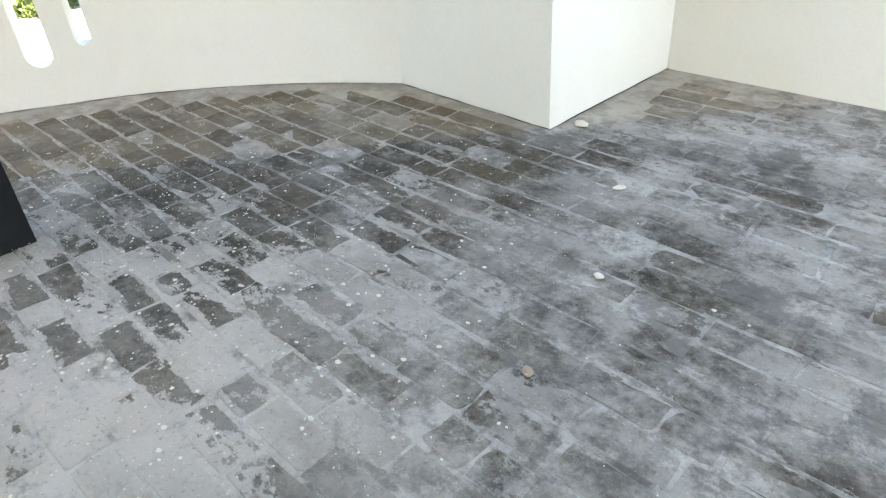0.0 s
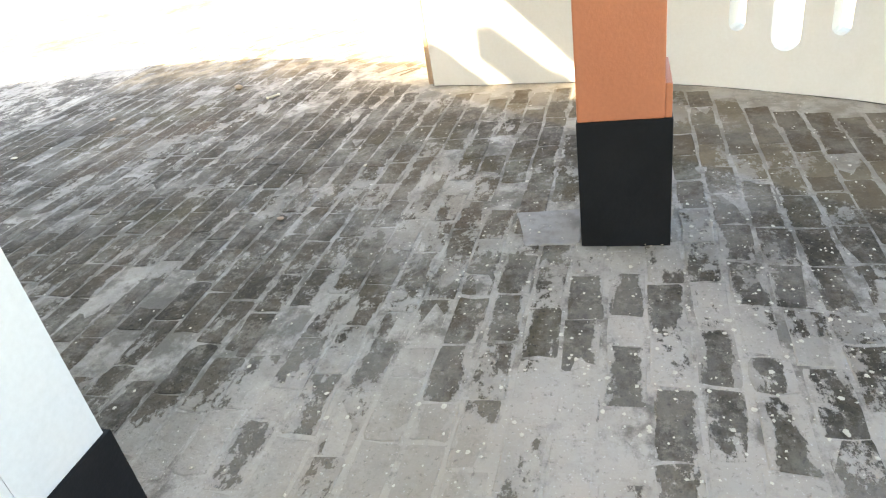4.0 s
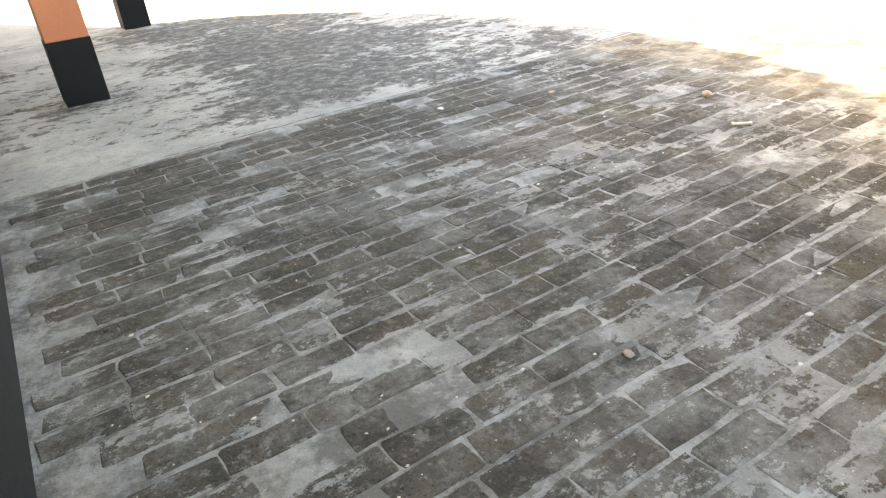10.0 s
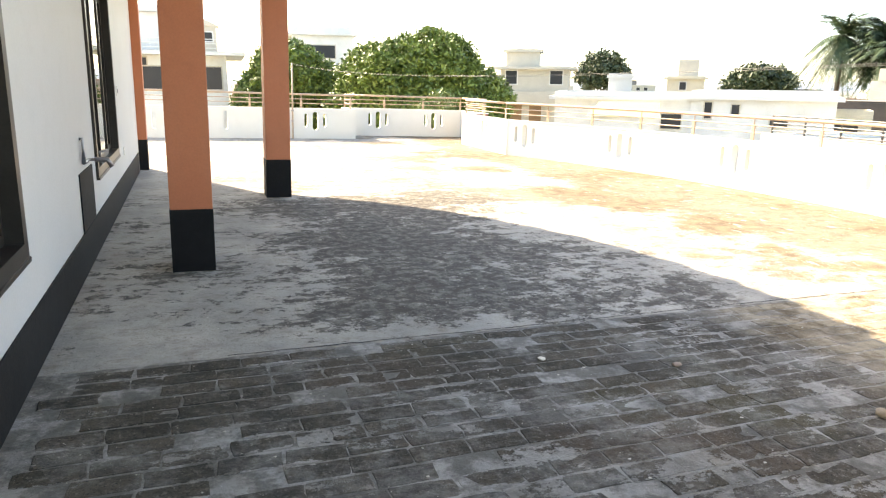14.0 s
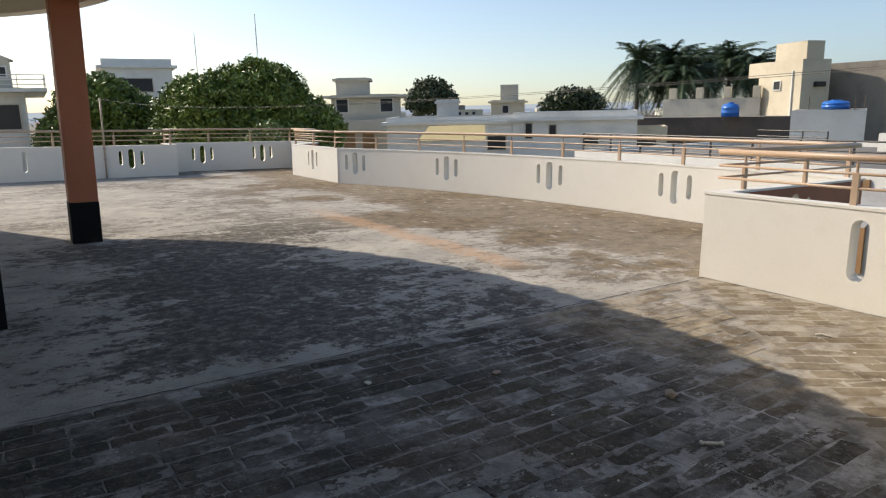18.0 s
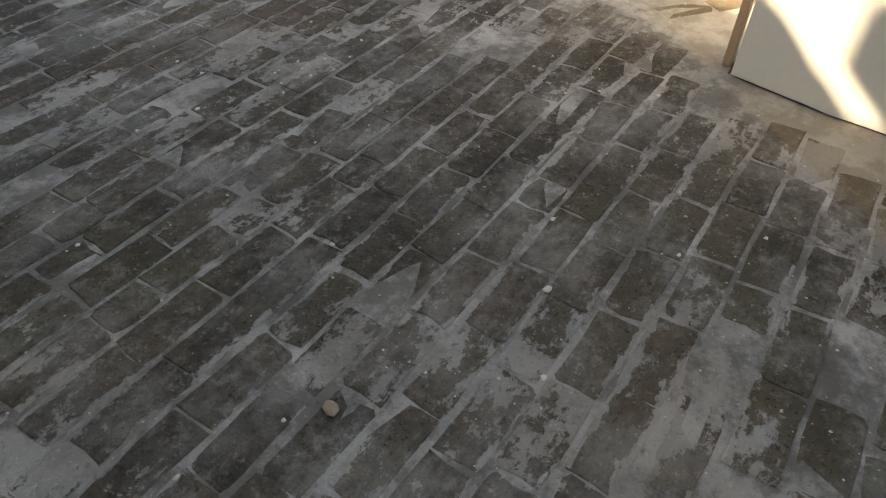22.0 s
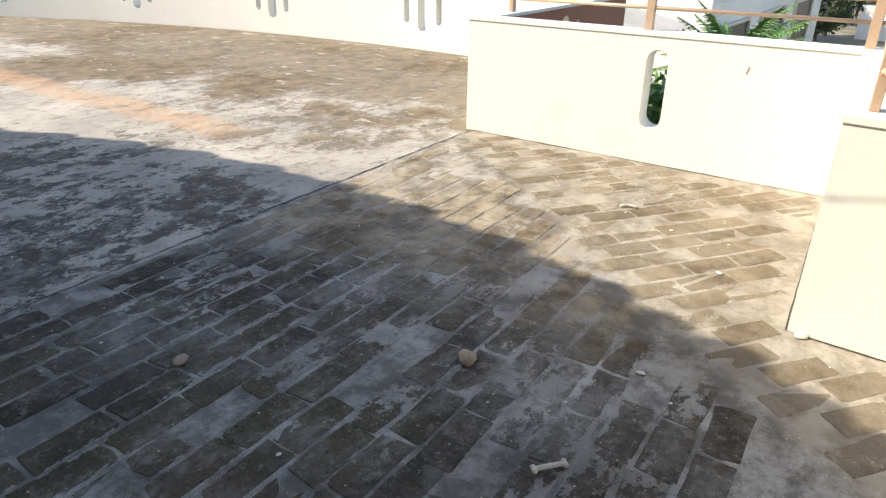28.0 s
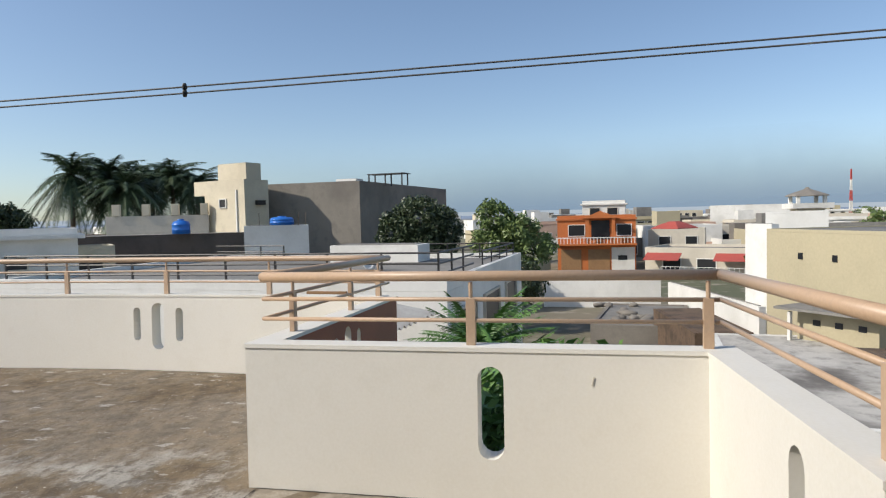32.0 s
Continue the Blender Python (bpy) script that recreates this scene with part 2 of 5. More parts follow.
# ---- floor materials: one smear of mortar runs over bricks and bed alike ----
def smear_of(n):
    big = n.noise(0.9, 3, 0.5)
    mid = n.noise(4.6, 8, 0.72, (0.62, 1.2, 1.0))
    fine = n.noise(26.0, 7, 0.78)
    v = n.math("ADD", n.math("MULTIPLY", big, 0.26), n.math("ADD", n.math("MULTIPLY", mid, 0.52), n.math("MULTIPLY", fine, 0.22)))
    s = n.t.nodes.new("ShaderNodeSeparateXYZ")
    n.link(n.pos, s.inputs[0])
    x, y = s.outputs[0], s.outputs[1]
    # more mortar was spread in the porch and at the foot of the building's corner
    near = n.math("SUBTRACT", 1.0, n.step(n.math("ADD", n.math("MULTIPLY", n.math("ABSOLUTE", n.math("SUBTRACT", y, -1.25)), 0.95), n.math("MULTIPLY", n.math("ABSOLUTE", n.math("SUBTRACT", x, 0.45)), 0.7)), 0.3, 1.25))
    out = n.math("ADD", n.math("MAXIMUM", x, 0.0), n.math("MULTIPLY", n.math("MAXIMUM", n.math("ADD", y, 0.1), 0.0), 0.75))
    back = n.math("ADD", n.math("MULTIPLY", n.math("MAXIMUM", n.math("SUBTRACT", -0.3, x), 0.0), 0.8), n.math("MULTIPLY", n.math("MAXIMUM", n.math("SUBTRACT", -0.8, y), 0.0), 0.9))
    foot = n.math("SUBTRACT", 1.0, n.step(n.math("ADD", out, back), 0.25, 0.8))
    # an unpatched strip of bricks before the screed
    strip = n.math("MULTIPLY", n.step(n.math("ADD", y, n.math("MULTIPLY", n.noise(1.3, 3), 0.5)), 2.5, 3.1), n.math("SUBTRACT", 1.0, n.step(x, 2.4, 4.2)))
    v = n.math("ADD", v, n.math("ADD", n.math("MULTIPLY", near, 0.060), n.math("MULTIPLY", foot, 0.09)))
    v = n.math("SUBTRACT", v, n.math("MULTIPLY", strip, 0.05))
    deep = n.math("MULTIPLY", n.math("SUBTRACT", 1.0, n.step(x, -0.3, 0.6)), n.math("SUBTRACT", 1.0, n.step(y, -1.6, -0.7)))
    v = n.math("ADD", v, n.math("MULTIPLY", deep, 0.03))
    return v, x, y, n.math("MAXIMUM", near, n.math("MULTIPLY", foot, 0.8)), deep


def mould_of(n, x, y, c, near):
    """Clouds of dark mould over bricks and joints, most of all deep in the porch."""
    deep = n.math("ADD", 0.36, n.math("MULTIPLY", n.math("SUBTRACT", 1.0, n.step(x, -0.6, 0.1)), 0.42))
    f = n.math("MULTIPLY", n.step(n.noise(2.4, 8, 0.74), 0.50, 0.60), deep)
    f = n.math("MULTIPLY", f, n.math("SUBTRACT", 1.0, n.math("MAXIMUM", n.step(x, 3.6, 4.6), n.math("MULTIPLY", near, 0.8))))
    return n.mix(n.math("MULTIPLY", f, 0.75), c, (0.058, 0.053, 0.047))


def mortar_of(n, near):
    c = n.mix(n.step(n.noise(2.2, 6, 0.65), 0.35, 0.68), (0.285, 0.270, 0.242), (0.44, 0.417, 0.377))
    c = n.mix(n.math("MULTIPLY", near, 0.75), c, (0.455, 0.402, 0.352))
    c = n.mix(n.math("MULTIPLY", n.step(n.noise(0.8, 3), 0.5, 0.72), 0.40), c, (0.40, 0.33, 0.25))
    c = n.mix(n.math("MULTIPLY", n.step(n.noise(11.0, 6, 0.72), 0.52, 0.70), 0.40), c, (0.19, 0.172, 0.15))
    c = n.mix(n.math("MULTIPLY", n.step(n.noise(55.0, 4, 0.7), 0.57, 0.70), 0.5), c, (0.12, 0.108, 0.095))
    return n.mix(n.math("MULTIPLY", n.step(n.noise(95.0, 3, 0.7), 0.60, 0.72), 0.6), c, (0.64, 0.61, 0.56))


def dust_of(n, x, y, c, most):
    """Dried brown silt that the rain leaves along the parapet."""
    w = n.math("ADD", x, n.math("MULTIPLY", n.noise(1.6, 4), 1.3))
    f = n.step(w, 4.5, 5.2)
    f = n.math("MULTIPLY", f, n.step(n.noise(3.4, 6, 0.68), 0.26, 0.52))
    f = n.math("MULTIPLY", f, most)
    return n.mix(f, c, n.mix(n.step(n.noise(3.0, 6, 0.7), 0.36, 0.62), (0.145, 0.106, 0.063), (0.42, 0.352, 0.252)))


def past_of(n, x, y):
    """1 past the slanting seam, where the rows turn."""
    return n.step(n.math("SUBTRACT", n.math("MULTIPLY", n.math("SUBTRACT", x, 4.48), 0.757), n.math("MULTIPLY", n.math("SUBTRACT", y, 1.44), 0.654)), 0.0, 0.06)


def brick_material():
    n = Nodes("weathered_paving_brick")
    v, x, y, near, deep = smear_of(n)
    info = n.t.nodes.new("ShaderNodeObjectInfo").outputs["Random"]
    isle = n.t.nodes.new("ShaderNodeNewGeometry").outputs["Random Per Island"]
    r = n.math("FRACT", n.math("ADD", info, isle))
    tone = n.math("ADD", n.math("MULTIPLY", r, 0.45), n.math("MULTIPLY", n.step(n.noise(7.0, 8, 0.74), 0.36, 0.66), 0.55))
    c = n.mix(tone, (0.044, 0.038, 0.029), (0.142, 0.119, 0.089))
    c = n.mix(n.math("MULTIPLY", n.step(n.noise(1.6, 6, 0.65), 0.46, 0.64), 0.7), c, (0.040, 0.036, 0.029))
    c = n.mix(n.math("MULTIPLY", n.step(n.noise(0.7, 5, 0.6), 0.50, 0.66), 0.6), c, (0.092, 0.080, 0.045))
    c = n.mix(n.math("MULTIPLY", n.step(n.noise(0.8, 3), 0.50, 0.68), 0.6), c, (0.135, 0.096, 0.066))
    c = n.mix(n.math("MULTIPLY", n.step(n.noise(13.0, 7, 0.75), 0.53, 0.64), 0.62), c, (0.21, 0.188, 0.155))
    c = n.mix(n.math("MULTIPLY", n.step(n.noise(42.0, 5, 0.78), 0.57, 0.70), 0.8), c, (0.31, 0.285, 0.245))
    c = n.mix(n.math("MULTIPLY", n.step(n.noise(75.0, 3, 0.7), 0.55, 0.68), 0.75), c, (0.018, 0.016, 0.013))
    w = n.math("ADD", v, n.math("MULTIPLY", n.math("SUBTRACT", r, 0.5), n.math("ADD", 0.09, n.math("MULTIPLY", near, 0.13))))
    full = n.math("ADD", 0.60, n.math("MULTIPLY", n.step(n.noise(2.7, 5, 0.65), 0.36, 0.62), 0.34))
    full = n.math("MAXIMUM", full, n.math("MULTIPLY", near, 1.0))
    f = n.math("MULTIPLY", n.step(w, 0.538, 0.560), full)
    # a thin film that the trowel left
    film = n.math("ADD", n.math("MULTIPLY", v, 0.6), n.math("MULTIPLY", n.noise(2.3, 7, 0.68), 0.4))
    f = n.math("MAXIMUM", f, n.math("MULTIPLY", n.step(n.math("ADD", film, n.math("MULTIPLY", deep, 0.03)), 0.46, 0.57), n.math("ADD", n.math("SUBTRACT", 0.40, n.math("MULTIPLY", near, 0.15)), n.math("MULTIPLY", deep, 0.28))))
    # mortar laps over the edges of each brick in a ragged line
    uv = n.t.nodes.new("ShaderNodeUVMap")
    uv.uv_map = "face"
    s = n.t.nodes.new("ShaderNodeSeparateXYZ")
    n.link(uv.outputs[0], s.inputs[0])
    rim = n.math("MINIMUM", n.math("MULTIPLY_ADD", n.math("SUBTRACT", 1.0, n.math("ABSOLUTE", s.outputs[0])), 0.14, 0.026), n.math("MULTIPLY", n.math("SUBTRACT", 1.0, n.math("ABSOLUTE", s.outputs[1])), 0.0565))
    rag = n.math("ADD", n.math("MULTIPLY", n.noise(5.2, 8, 0.74, (0.6, 1.5, 1.0)), 0.18), n.math("MULTIPLY", v, 0.06))
    rag = n.math("ADD", rag, n.math("MULTIPLY", n.math("SUBTRACT", n.noise(34.0, 6, 0.72), 0.5), 0.034))
    rag = n.math("ADD", rag, n.math("ADD", n.math("MULTIPLY", n.math("SUBTRACT", n.noise(1.7, 3), 0.5), 0.085), n.math("MULTIPLY", near, 0.010)))
    # past the slanting seam the bricks are tan and lie clear of the mortar but for their edges
    past = past_of(n, x, y)
    f = n.math("MULTIPLY", f, n.math("SUBTRACT", 1.0, n.math("MULTIPLY", past, 0.35)))
    rag = n.math("ADD", rag, n.math("MULTIPLY", past, -0.010))
    lap = n.math("SUBTRACT", 1.0, n.step(n.math("SUBTRACT", rim, n.math("SUBTRACT", rag, 0.123)), -0.003, 0.005))
    f = n.math("MAXIMUM", f, n.math("MULTIPLY", lap, n.math("ADD", 0.66, n.math("MULTIPLY", n.step(n.noise(3.3, 6, 0.7), 0.36, 0.6), 0.3))))
    c = dust_of(n, x, y, c, n.math("SUBTRACT", 0.75, n.math("MULTIPLY", past, 0.3)))
    c = n.mix(n.math("MULTIPLY", past, 0.55), c, n.mix(r, (0.13, 0.094, 0.058), (0.25, 0.195, 0.125)))
    c = n.mix(f, c, n.mix(n.math("MULTIPLY", past, 0.4), mortar_of(n, near), (0.41, 0.36, 0.28)))
    c = dust_of(n, x, y, mould_of(n, x, y, c, near), n.math("SUBTRACT", 0.42, n.math("MULTIPLY", past, 0.22)))
    n.bump(n.math("ADD", n.math("ADD", n.noise(70.0, 5, 0.7), n.math("MULTIPLY", n.noise(16.0, 4), 2.0)), n.math("MULTIPLY", f, 0.9)), 0.8, 0.006)
    n.b.inputs["Specular IOR Level"].default_value = 0.12
    return n.done(c, 0.9)


def bed_material():
    n = Nodes("mortar_bed")
    v, x, y, near, deep = smear_of(n)
    c = mortar_of(n, near)
    dirt = n.math("MULTIPLY", n.math("SUBTRACT", 1.0, n.step(n.math("ADD", n.math("MULTIPLY", v, 0.5), n.math("MULTIPLY", n.noise(6.0, 6, 0.72), 0.5)), 0.45, 0.55)), 0.65)
    c = n.mix(dirt, c, (0.075, 0.066, 0.053))
    c = n.mix(n.math("MULTIPLY", past_of(n, x, y), 0.4), c, (0.41, 0.36, 0.28))
    # the screed beyond the joint: dark residue of the old surface in ragged flakes
    far = n.step(n.math("ADD", y, n.math("MULTIPLY", n.noise(9.0, 3), 0.05)), 3.365, 3.385)
    flake = n.math("ADD", n.math("MULTIPLY", n.noise(3.6, 10, 0.80, (0.9, 1.3, 1.0)), 0.72), n.math("MULTIPLY", n.noise(15.0, 7, 0.75), 0.28))
    zone = n.noise(0.55, 3, 0.5)
    clean = n.math("SUBTRACT", 1.0, n.step(n.math("ADD", y, n.math("MULTIPLY", n.noise(1.2, 3), 0.9)), 3.75, 4.25))
    g = n.math("SUBTRACT", n.math("ADD", n.math("MULTIPLY", flake, 0.72), n.math("MULTIPLY", zone, 0.34)), n.math("MULTIPLY", clean, 0.06))
    g = n.math("SUBTRACT", g, n.math("MULTIPLY", n.math("SUBTRACT", 1.0, n.step(x, 0.6, 1.9)), 0.055))
    scr = n.mix(n.step(n.noise(1.5, 5, 0.6), 0.35, 0.7), (0.33, 0.312, 0.276), (0.47, 0.435, 0.375))
    scr = n.mix(n.math("MULTIPLY", n.step(n.noise(5.0, 6, 0.7), 0.50, 0.66), 0.5), scr, (0.25, 0.215, 0.165))
    # shade put into colour: flakes thicker and darker where the canopy's shadow lies
    inner = n.math("MULTIPLY", n.math("SUBTRACT", 1.0, n.step(n.math("ADD", x, n.math("MULTIPLY", n.noise(0.7, 3), 1.2)), 4.8, 5.6)), n.math("SUBTRACT", 1.0, n.step(y, 8.0, 9.6)))
    g = n.math("ADD", g, n.math("MULTIPLY", n.math("SUBTRACT", inner, 0.5), 0.04))
    scr = n.mix(n.math("MULTIPLY", n.math("MULTIPLY", n.step(g, 0.514, 0.534), n.math("ADD", n.math("MULTIPLY", inner, 0.30), 0.64)), n.math("ADD", 0.62, n.math("MULTIPLY", n.step(n.noise(10.0, 7, 0.75), 0.40, 0.54), 0.38))), scr, n.mix(n.noise(7.0, 4), (0.040, 0.035, 0.029), (0.115, 0.102, 0.085)))
    # brown silt that settled along the long curve of the parapet
    edge = n.step(n.math("ADD", x, n.math("ADD", n.math("MULTIPLY", n.noise(0.9, 4), 1.6), n.math("MULTIPLY", n.noise(5.0, 7, 0.7, (0.8, 1.5, 1.0)), 1.4))), 7.8, 8.35)
    brown = n.math("MAXIMUM", n.math("MULTIPLY", edge, 0.85), n.math("MULTIPLY", n.step(n.math("ADD", n.noise(0.55, 4), n.math("MULTIPLY", n.noise(4.0, 6, 0.7), 0.35)), 0.66, 0.76), n.step(x, 4.0, 6.0)))
    scr = n.mix(n.math("MULTIPLY", brown, 0.85), scr, n.mix(n.step(n.noise(5.0, 6, 0.7), 0.35, 0.65), (0.10, 0.070, 0.041), (0.235, 0.174, 0.106)))
    pale = n.math("MULTIPLY", n.step(n.noise(3.8, 7, 0.70, (1.5, 0.8, 1.0)), 0.60, 0.63), n.step(x, 4.6, 6.0))
    scr = n.mix(n.math("MULTIPLY", pale, 0.8), scr, (0.46, 0.43, 0.38))
    scr = n.mix(n.math("MULTIPLY", n.step(n.noise(7.5, 9, 0.78, (0.8, 1.3, 1.0)), 0.53, 0.60), n.math("ADD", 0.25, n.math("MULTIPLY", n.step(x, 3.6, 5.4), 0.35))), scr, (0.135, 0.105, 0.075))
    scr = n.mix(n.math("MULTIPLY", n.step(n.noise(19.0, 7, 0.76, (0.8, 1.3, 1.0)), 0.58, 0.66), 0.55), scr, (0.50, 0.47, 0.42))
    scr = n.mix(n.math("MULTIPLY", n.step(n.noise(70.0, 4, 0.7), 0.55, 0.68), 0.6), scr, (0.10, 0.085, 0.065))
    # an orange-pink washed stripe
    off = n.math("ABSOLUTE", n.math("ADD", n.math("SUBTRACT", x, 5.37), n.math("MULTIPLY", n.noise(1.4, 4), 0.28)))
    band = n.math("SUBTRACT", 1.0, n.step(off, 0.08, 0.26))
    band = n.math("MULTIPLY", band, n.math("MULTIPLY", n.step(y, 4.5, 5.0), n.math("SUBTRACT", 1.0, n.step(y, 8.6, 10.4))))
    band = n.math("MULTIPLY", band, n.step(n.noise(8.0, 5, 0.7), 0.30, 0.55))
    scr = n.mix(n.math("MULTIPLY", band, 0.6), scr, (0.47, 0.29, 0.17))
    c = n.mix(far, dust_of(n, x, y, mould_of(n, x, y, c, near), 0.30), scr)
    n.bump(n.math("ADD", n.noise(60.0, 5, 0.7), n.math("MULTIPLY", n.noise(9.0, 4), 3.0)), 0.7, 0.006)
    n.b.inputs["Specular IOR Level"].default_value = 0.12
    return n.done(c, 0.9)


BRICK, BED = brick_material(), bed_material()

GRIME = worn("crack_grime", (0.03, 0.026, 0.022), (0.07, 0.06, 0.05), 0.95, 8.0, 30.0, 0.3, 90.0, 0.7)


def ground_material():
    n = Nodes("dusty_ground_hazed")
    c = n.mix(n.step(n.noise(0.06, 5), 0.35, 0.65), (0.20, 0.17, 0.12), (0.10, 0.11, 0.06))
    c = n.mix(n.step(n.noise(0.8, 4), 0.5, 0.7), c, (0.27, 0.24, 0.19))
    # air haze painted in: the ground blends to blue from 200 m out
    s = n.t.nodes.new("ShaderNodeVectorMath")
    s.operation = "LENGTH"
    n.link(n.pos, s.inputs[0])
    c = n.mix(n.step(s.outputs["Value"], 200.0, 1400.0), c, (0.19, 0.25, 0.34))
    return n.done(c, 0.95)


GROUND = ground_material()
# distance haze painted as a glowing veil that thins upwards
n = Nodes("haze_glow")
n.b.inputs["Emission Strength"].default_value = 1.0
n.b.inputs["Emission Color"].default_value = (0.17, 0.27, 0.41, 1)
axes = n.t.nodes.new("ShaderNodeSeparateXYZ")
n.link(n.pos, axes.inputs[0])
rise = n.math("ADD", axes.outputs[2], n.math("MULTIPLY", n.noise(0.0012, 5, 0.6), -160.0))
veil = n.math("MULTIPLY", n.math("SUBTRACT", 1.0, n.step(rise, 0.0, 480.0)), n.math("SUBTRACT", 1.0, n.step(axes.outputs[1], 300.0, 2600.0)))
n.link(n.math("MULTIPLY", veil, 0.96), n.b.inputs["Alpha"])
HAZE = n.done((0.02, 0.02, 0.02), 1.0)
# lower band of distance haze, painted as a flat pale glow
n = Nodes("haze_glow_near")
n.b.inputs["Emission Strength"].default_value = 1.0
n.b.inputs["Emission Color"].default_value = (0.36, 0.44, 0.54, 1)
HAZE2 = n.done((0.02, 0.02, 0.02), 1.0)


# ---- mesh helpers ----
from mathutils.geometry import tessellate_polygon


def part(name, bm, material, parent=None, label="", smooth=False):
    me = bpy.data.meshes.new(name)
    bm.to_mesh(me)
    bm.free()
    for m in material if isinstance(material, (list, tuple)) else (material,):
        me.materials.append(m)
    if smooth:
        me.shade_smooth()
    ob = new(name, me)
    ob.parent = parent
    if label:
        ob["label"] = label
    return ob


def thing(name, label, category, group="", at=(0, 0, 0), turn=0.0):
    ob = new(name)
    ob.matrix_basis = pose(*at, 0, 0, turn)
    ob.empty_display_size = 0.1
    return tagged(ob, label, category, group)


def box(bm, x0, y0, z0, x1, y1, z1, bevel=0.0):
    made = bmesh.ops.create_cube(bm, size=1)["verts"]
    for q in made:
        q.co = Vector(((x0 + x1) / 2 + q.co.x * (x1 - x0), (y0 + y1) / 2 + q.co.y * (y1 - y0), (z0 + z1) / 2 + q.co.z * (z1 - z0)))
    if bevel:
        edges = list({e for q in made for e in q.link_edges})
        bmesh.ops.bevel(bm, geom=edges, offset=bevel, segments=2, affect="EDGES", profile=0.6)
    return bm


def boxed(name, mt, *b, parent=None, bevel=0.0, label=""):
    return part(name, box(bmesh.new(), *b, bevel), mt, parent, label)


def pipe(bm, pts, radius, sides=10, closed_ends=True):
    """A round bar along a polyline."""
    pts = [Vector(p) for p in pts]
    rings = []
    for i, p in enumerate(pts):
        a = (p - pts[i - 1]).normalized() if i else (pts[1] - p).normalized()
        b = (pts[i + 1] - p).normalized() if i < len(pts) - 1 else a
        d = (a + b).normalized()
        side = d.cross(Vector((0, 0, 1)))
        side = side.normalized() if side.length > 1e-4 else Vector((1, 0, 0))
        up = side.cross(d).normalized()
        grow = 1 / max(0.35, a.dot(d))
        rings.append([bm.verts.new(p + (side * math.cos(k * math.tau / sides) * grow + up * math.sin(k * math.tau / sides)) * radius) for k in range(sides)])
    for r, q in zip(rings, rings[1:]):
        for k in range(sides):
            bm.faces.new((r[k], r[(k + 1) % sides], q[(k + 1) % sides], q[k]))
    if closed_ends:
        bm.faces.new(rings[0][::-1]), bm.faces.new(rings[-1])
    return bm


def lathe(bm, profile, sides=16, at=(0, 0, 0)):
    rings = [[bm.verts.new((at[0] + r * math.cos(k * math.tau / sides), at[1] + r * math.sin(k * math.tau / sides), at[2] + z)) for k in range(sides)] for r, z in profile]
    for r, q in zip(rings, rings[1:]):
        for k in range(sides):
            bm.faces.new((r[k], r[(k + 1) % sides], q[(k + 1) % sides], q[k]))
    bm.faces.new(rings[0][::-1]), bm.faces.new(rings[-1])
    return bm


def arc(cx, cy, r, angles):
    return [(cx + r * math.cos(radians(a)), cy + r * math.sin(radians(a))) for a in angles]


def stadium(u, z0, z1, w, steps=7):
    """The outline of an upright slot with round ends."""
    r = w / 2
    up = [(u + r * math.cos(k * math.pi / steps), z1 - r + r * math.sin(k * math.pi / steps)) for k in range(steps + 1)]
    return up + [(u - r * math.cos(k * math.pi / steps), z0 + r - r * math.sin(k * math.pi / steps)) for k in range(steps + 1)]


def panel(bm, a, b, a2, b2, z0, z1, holes, ends=(True, True), outer=1):
    """A wall cell from a to b (a2, b2: its other side), with slots through it. holes: outlines in metres along a-b and height."""
    a, b, a2, b2 = (Vector((*p, 0)) for p in (a, b, a2, b2))
    length = (b - a).length

    along = (b - a).normalized()
    across = Vector((along.y, -along.x, 0))
    deep = across * (a2 - a).dot(across)

    def place(u, z, back):
        p = a.lerp(b, u / length)
        if back:
            p = a2 if u <= 0 else b2 if u >= length else p + deep
        return p + Vector((0, 0, z))

    frame_ = [(0, z0), (length, z0), (length, z1), (0, z1)]
    loops = [frame_, *holes]
    tris = tessellate_polygon([[Vector((u, z, 0)) for u, z in lp] for lp in loops])
    flat = [p for lp in loops for p in lp]
    front = [bm.verts.new(place(u, z, False)) for u, z in flat]
    back = [bm.verts.new(place(u, z, True)) for u, z in flat]
    for i, j, k in tris:
        (u0, w0), (u1, w1), (u2, w2) = flat[i], flat[j], flat[k]
        if (u1 - u0) * (w2 - w0) - (u2 - u0) * (w1 - w0) < 0:
            j, k = k, j
        bm.faces.new((front[i], front[j], front[k]))
        bm.faces.new((back[i], back[k], back[j])).material_index = outer
    start = 0
    for lp in loops:
        m = len(lp)
        for q in range(m):
            i, j = start + q, start + (q + 1) % m
            if lp is frame_ and ((q == 1 and not ends[1]) or (q == 3 and not ends[0])):
                continue
            f = bm.faces.new((front[j], front[i], back[i], back[j]))
            if lp is not frame_:
                f.smooth = True
        start += m


def offset(pts, by):
    """The polyline pts moved to its right by so many metres, with mitred corners."""
    out = []
    for i, p in enumerate(pts):
        p = Vector(p)
        d0 = (p - Vector(pts[i - 1])).normalized() if i else None
        d1 = (Vector(pts[i + 1]) - p).normalized() if i < len(pts) - 1 else None
        d0, d1 = d0 or d1, d1 or d0
        n0, n1 = Vector((d0.y, -d0.x)), Vector((d1.y, -d1.x))
        m = (n0 + n1).normalized()
        out.append(tuple(p + m * by / max(0.3, m.dot(n0))))
    return out


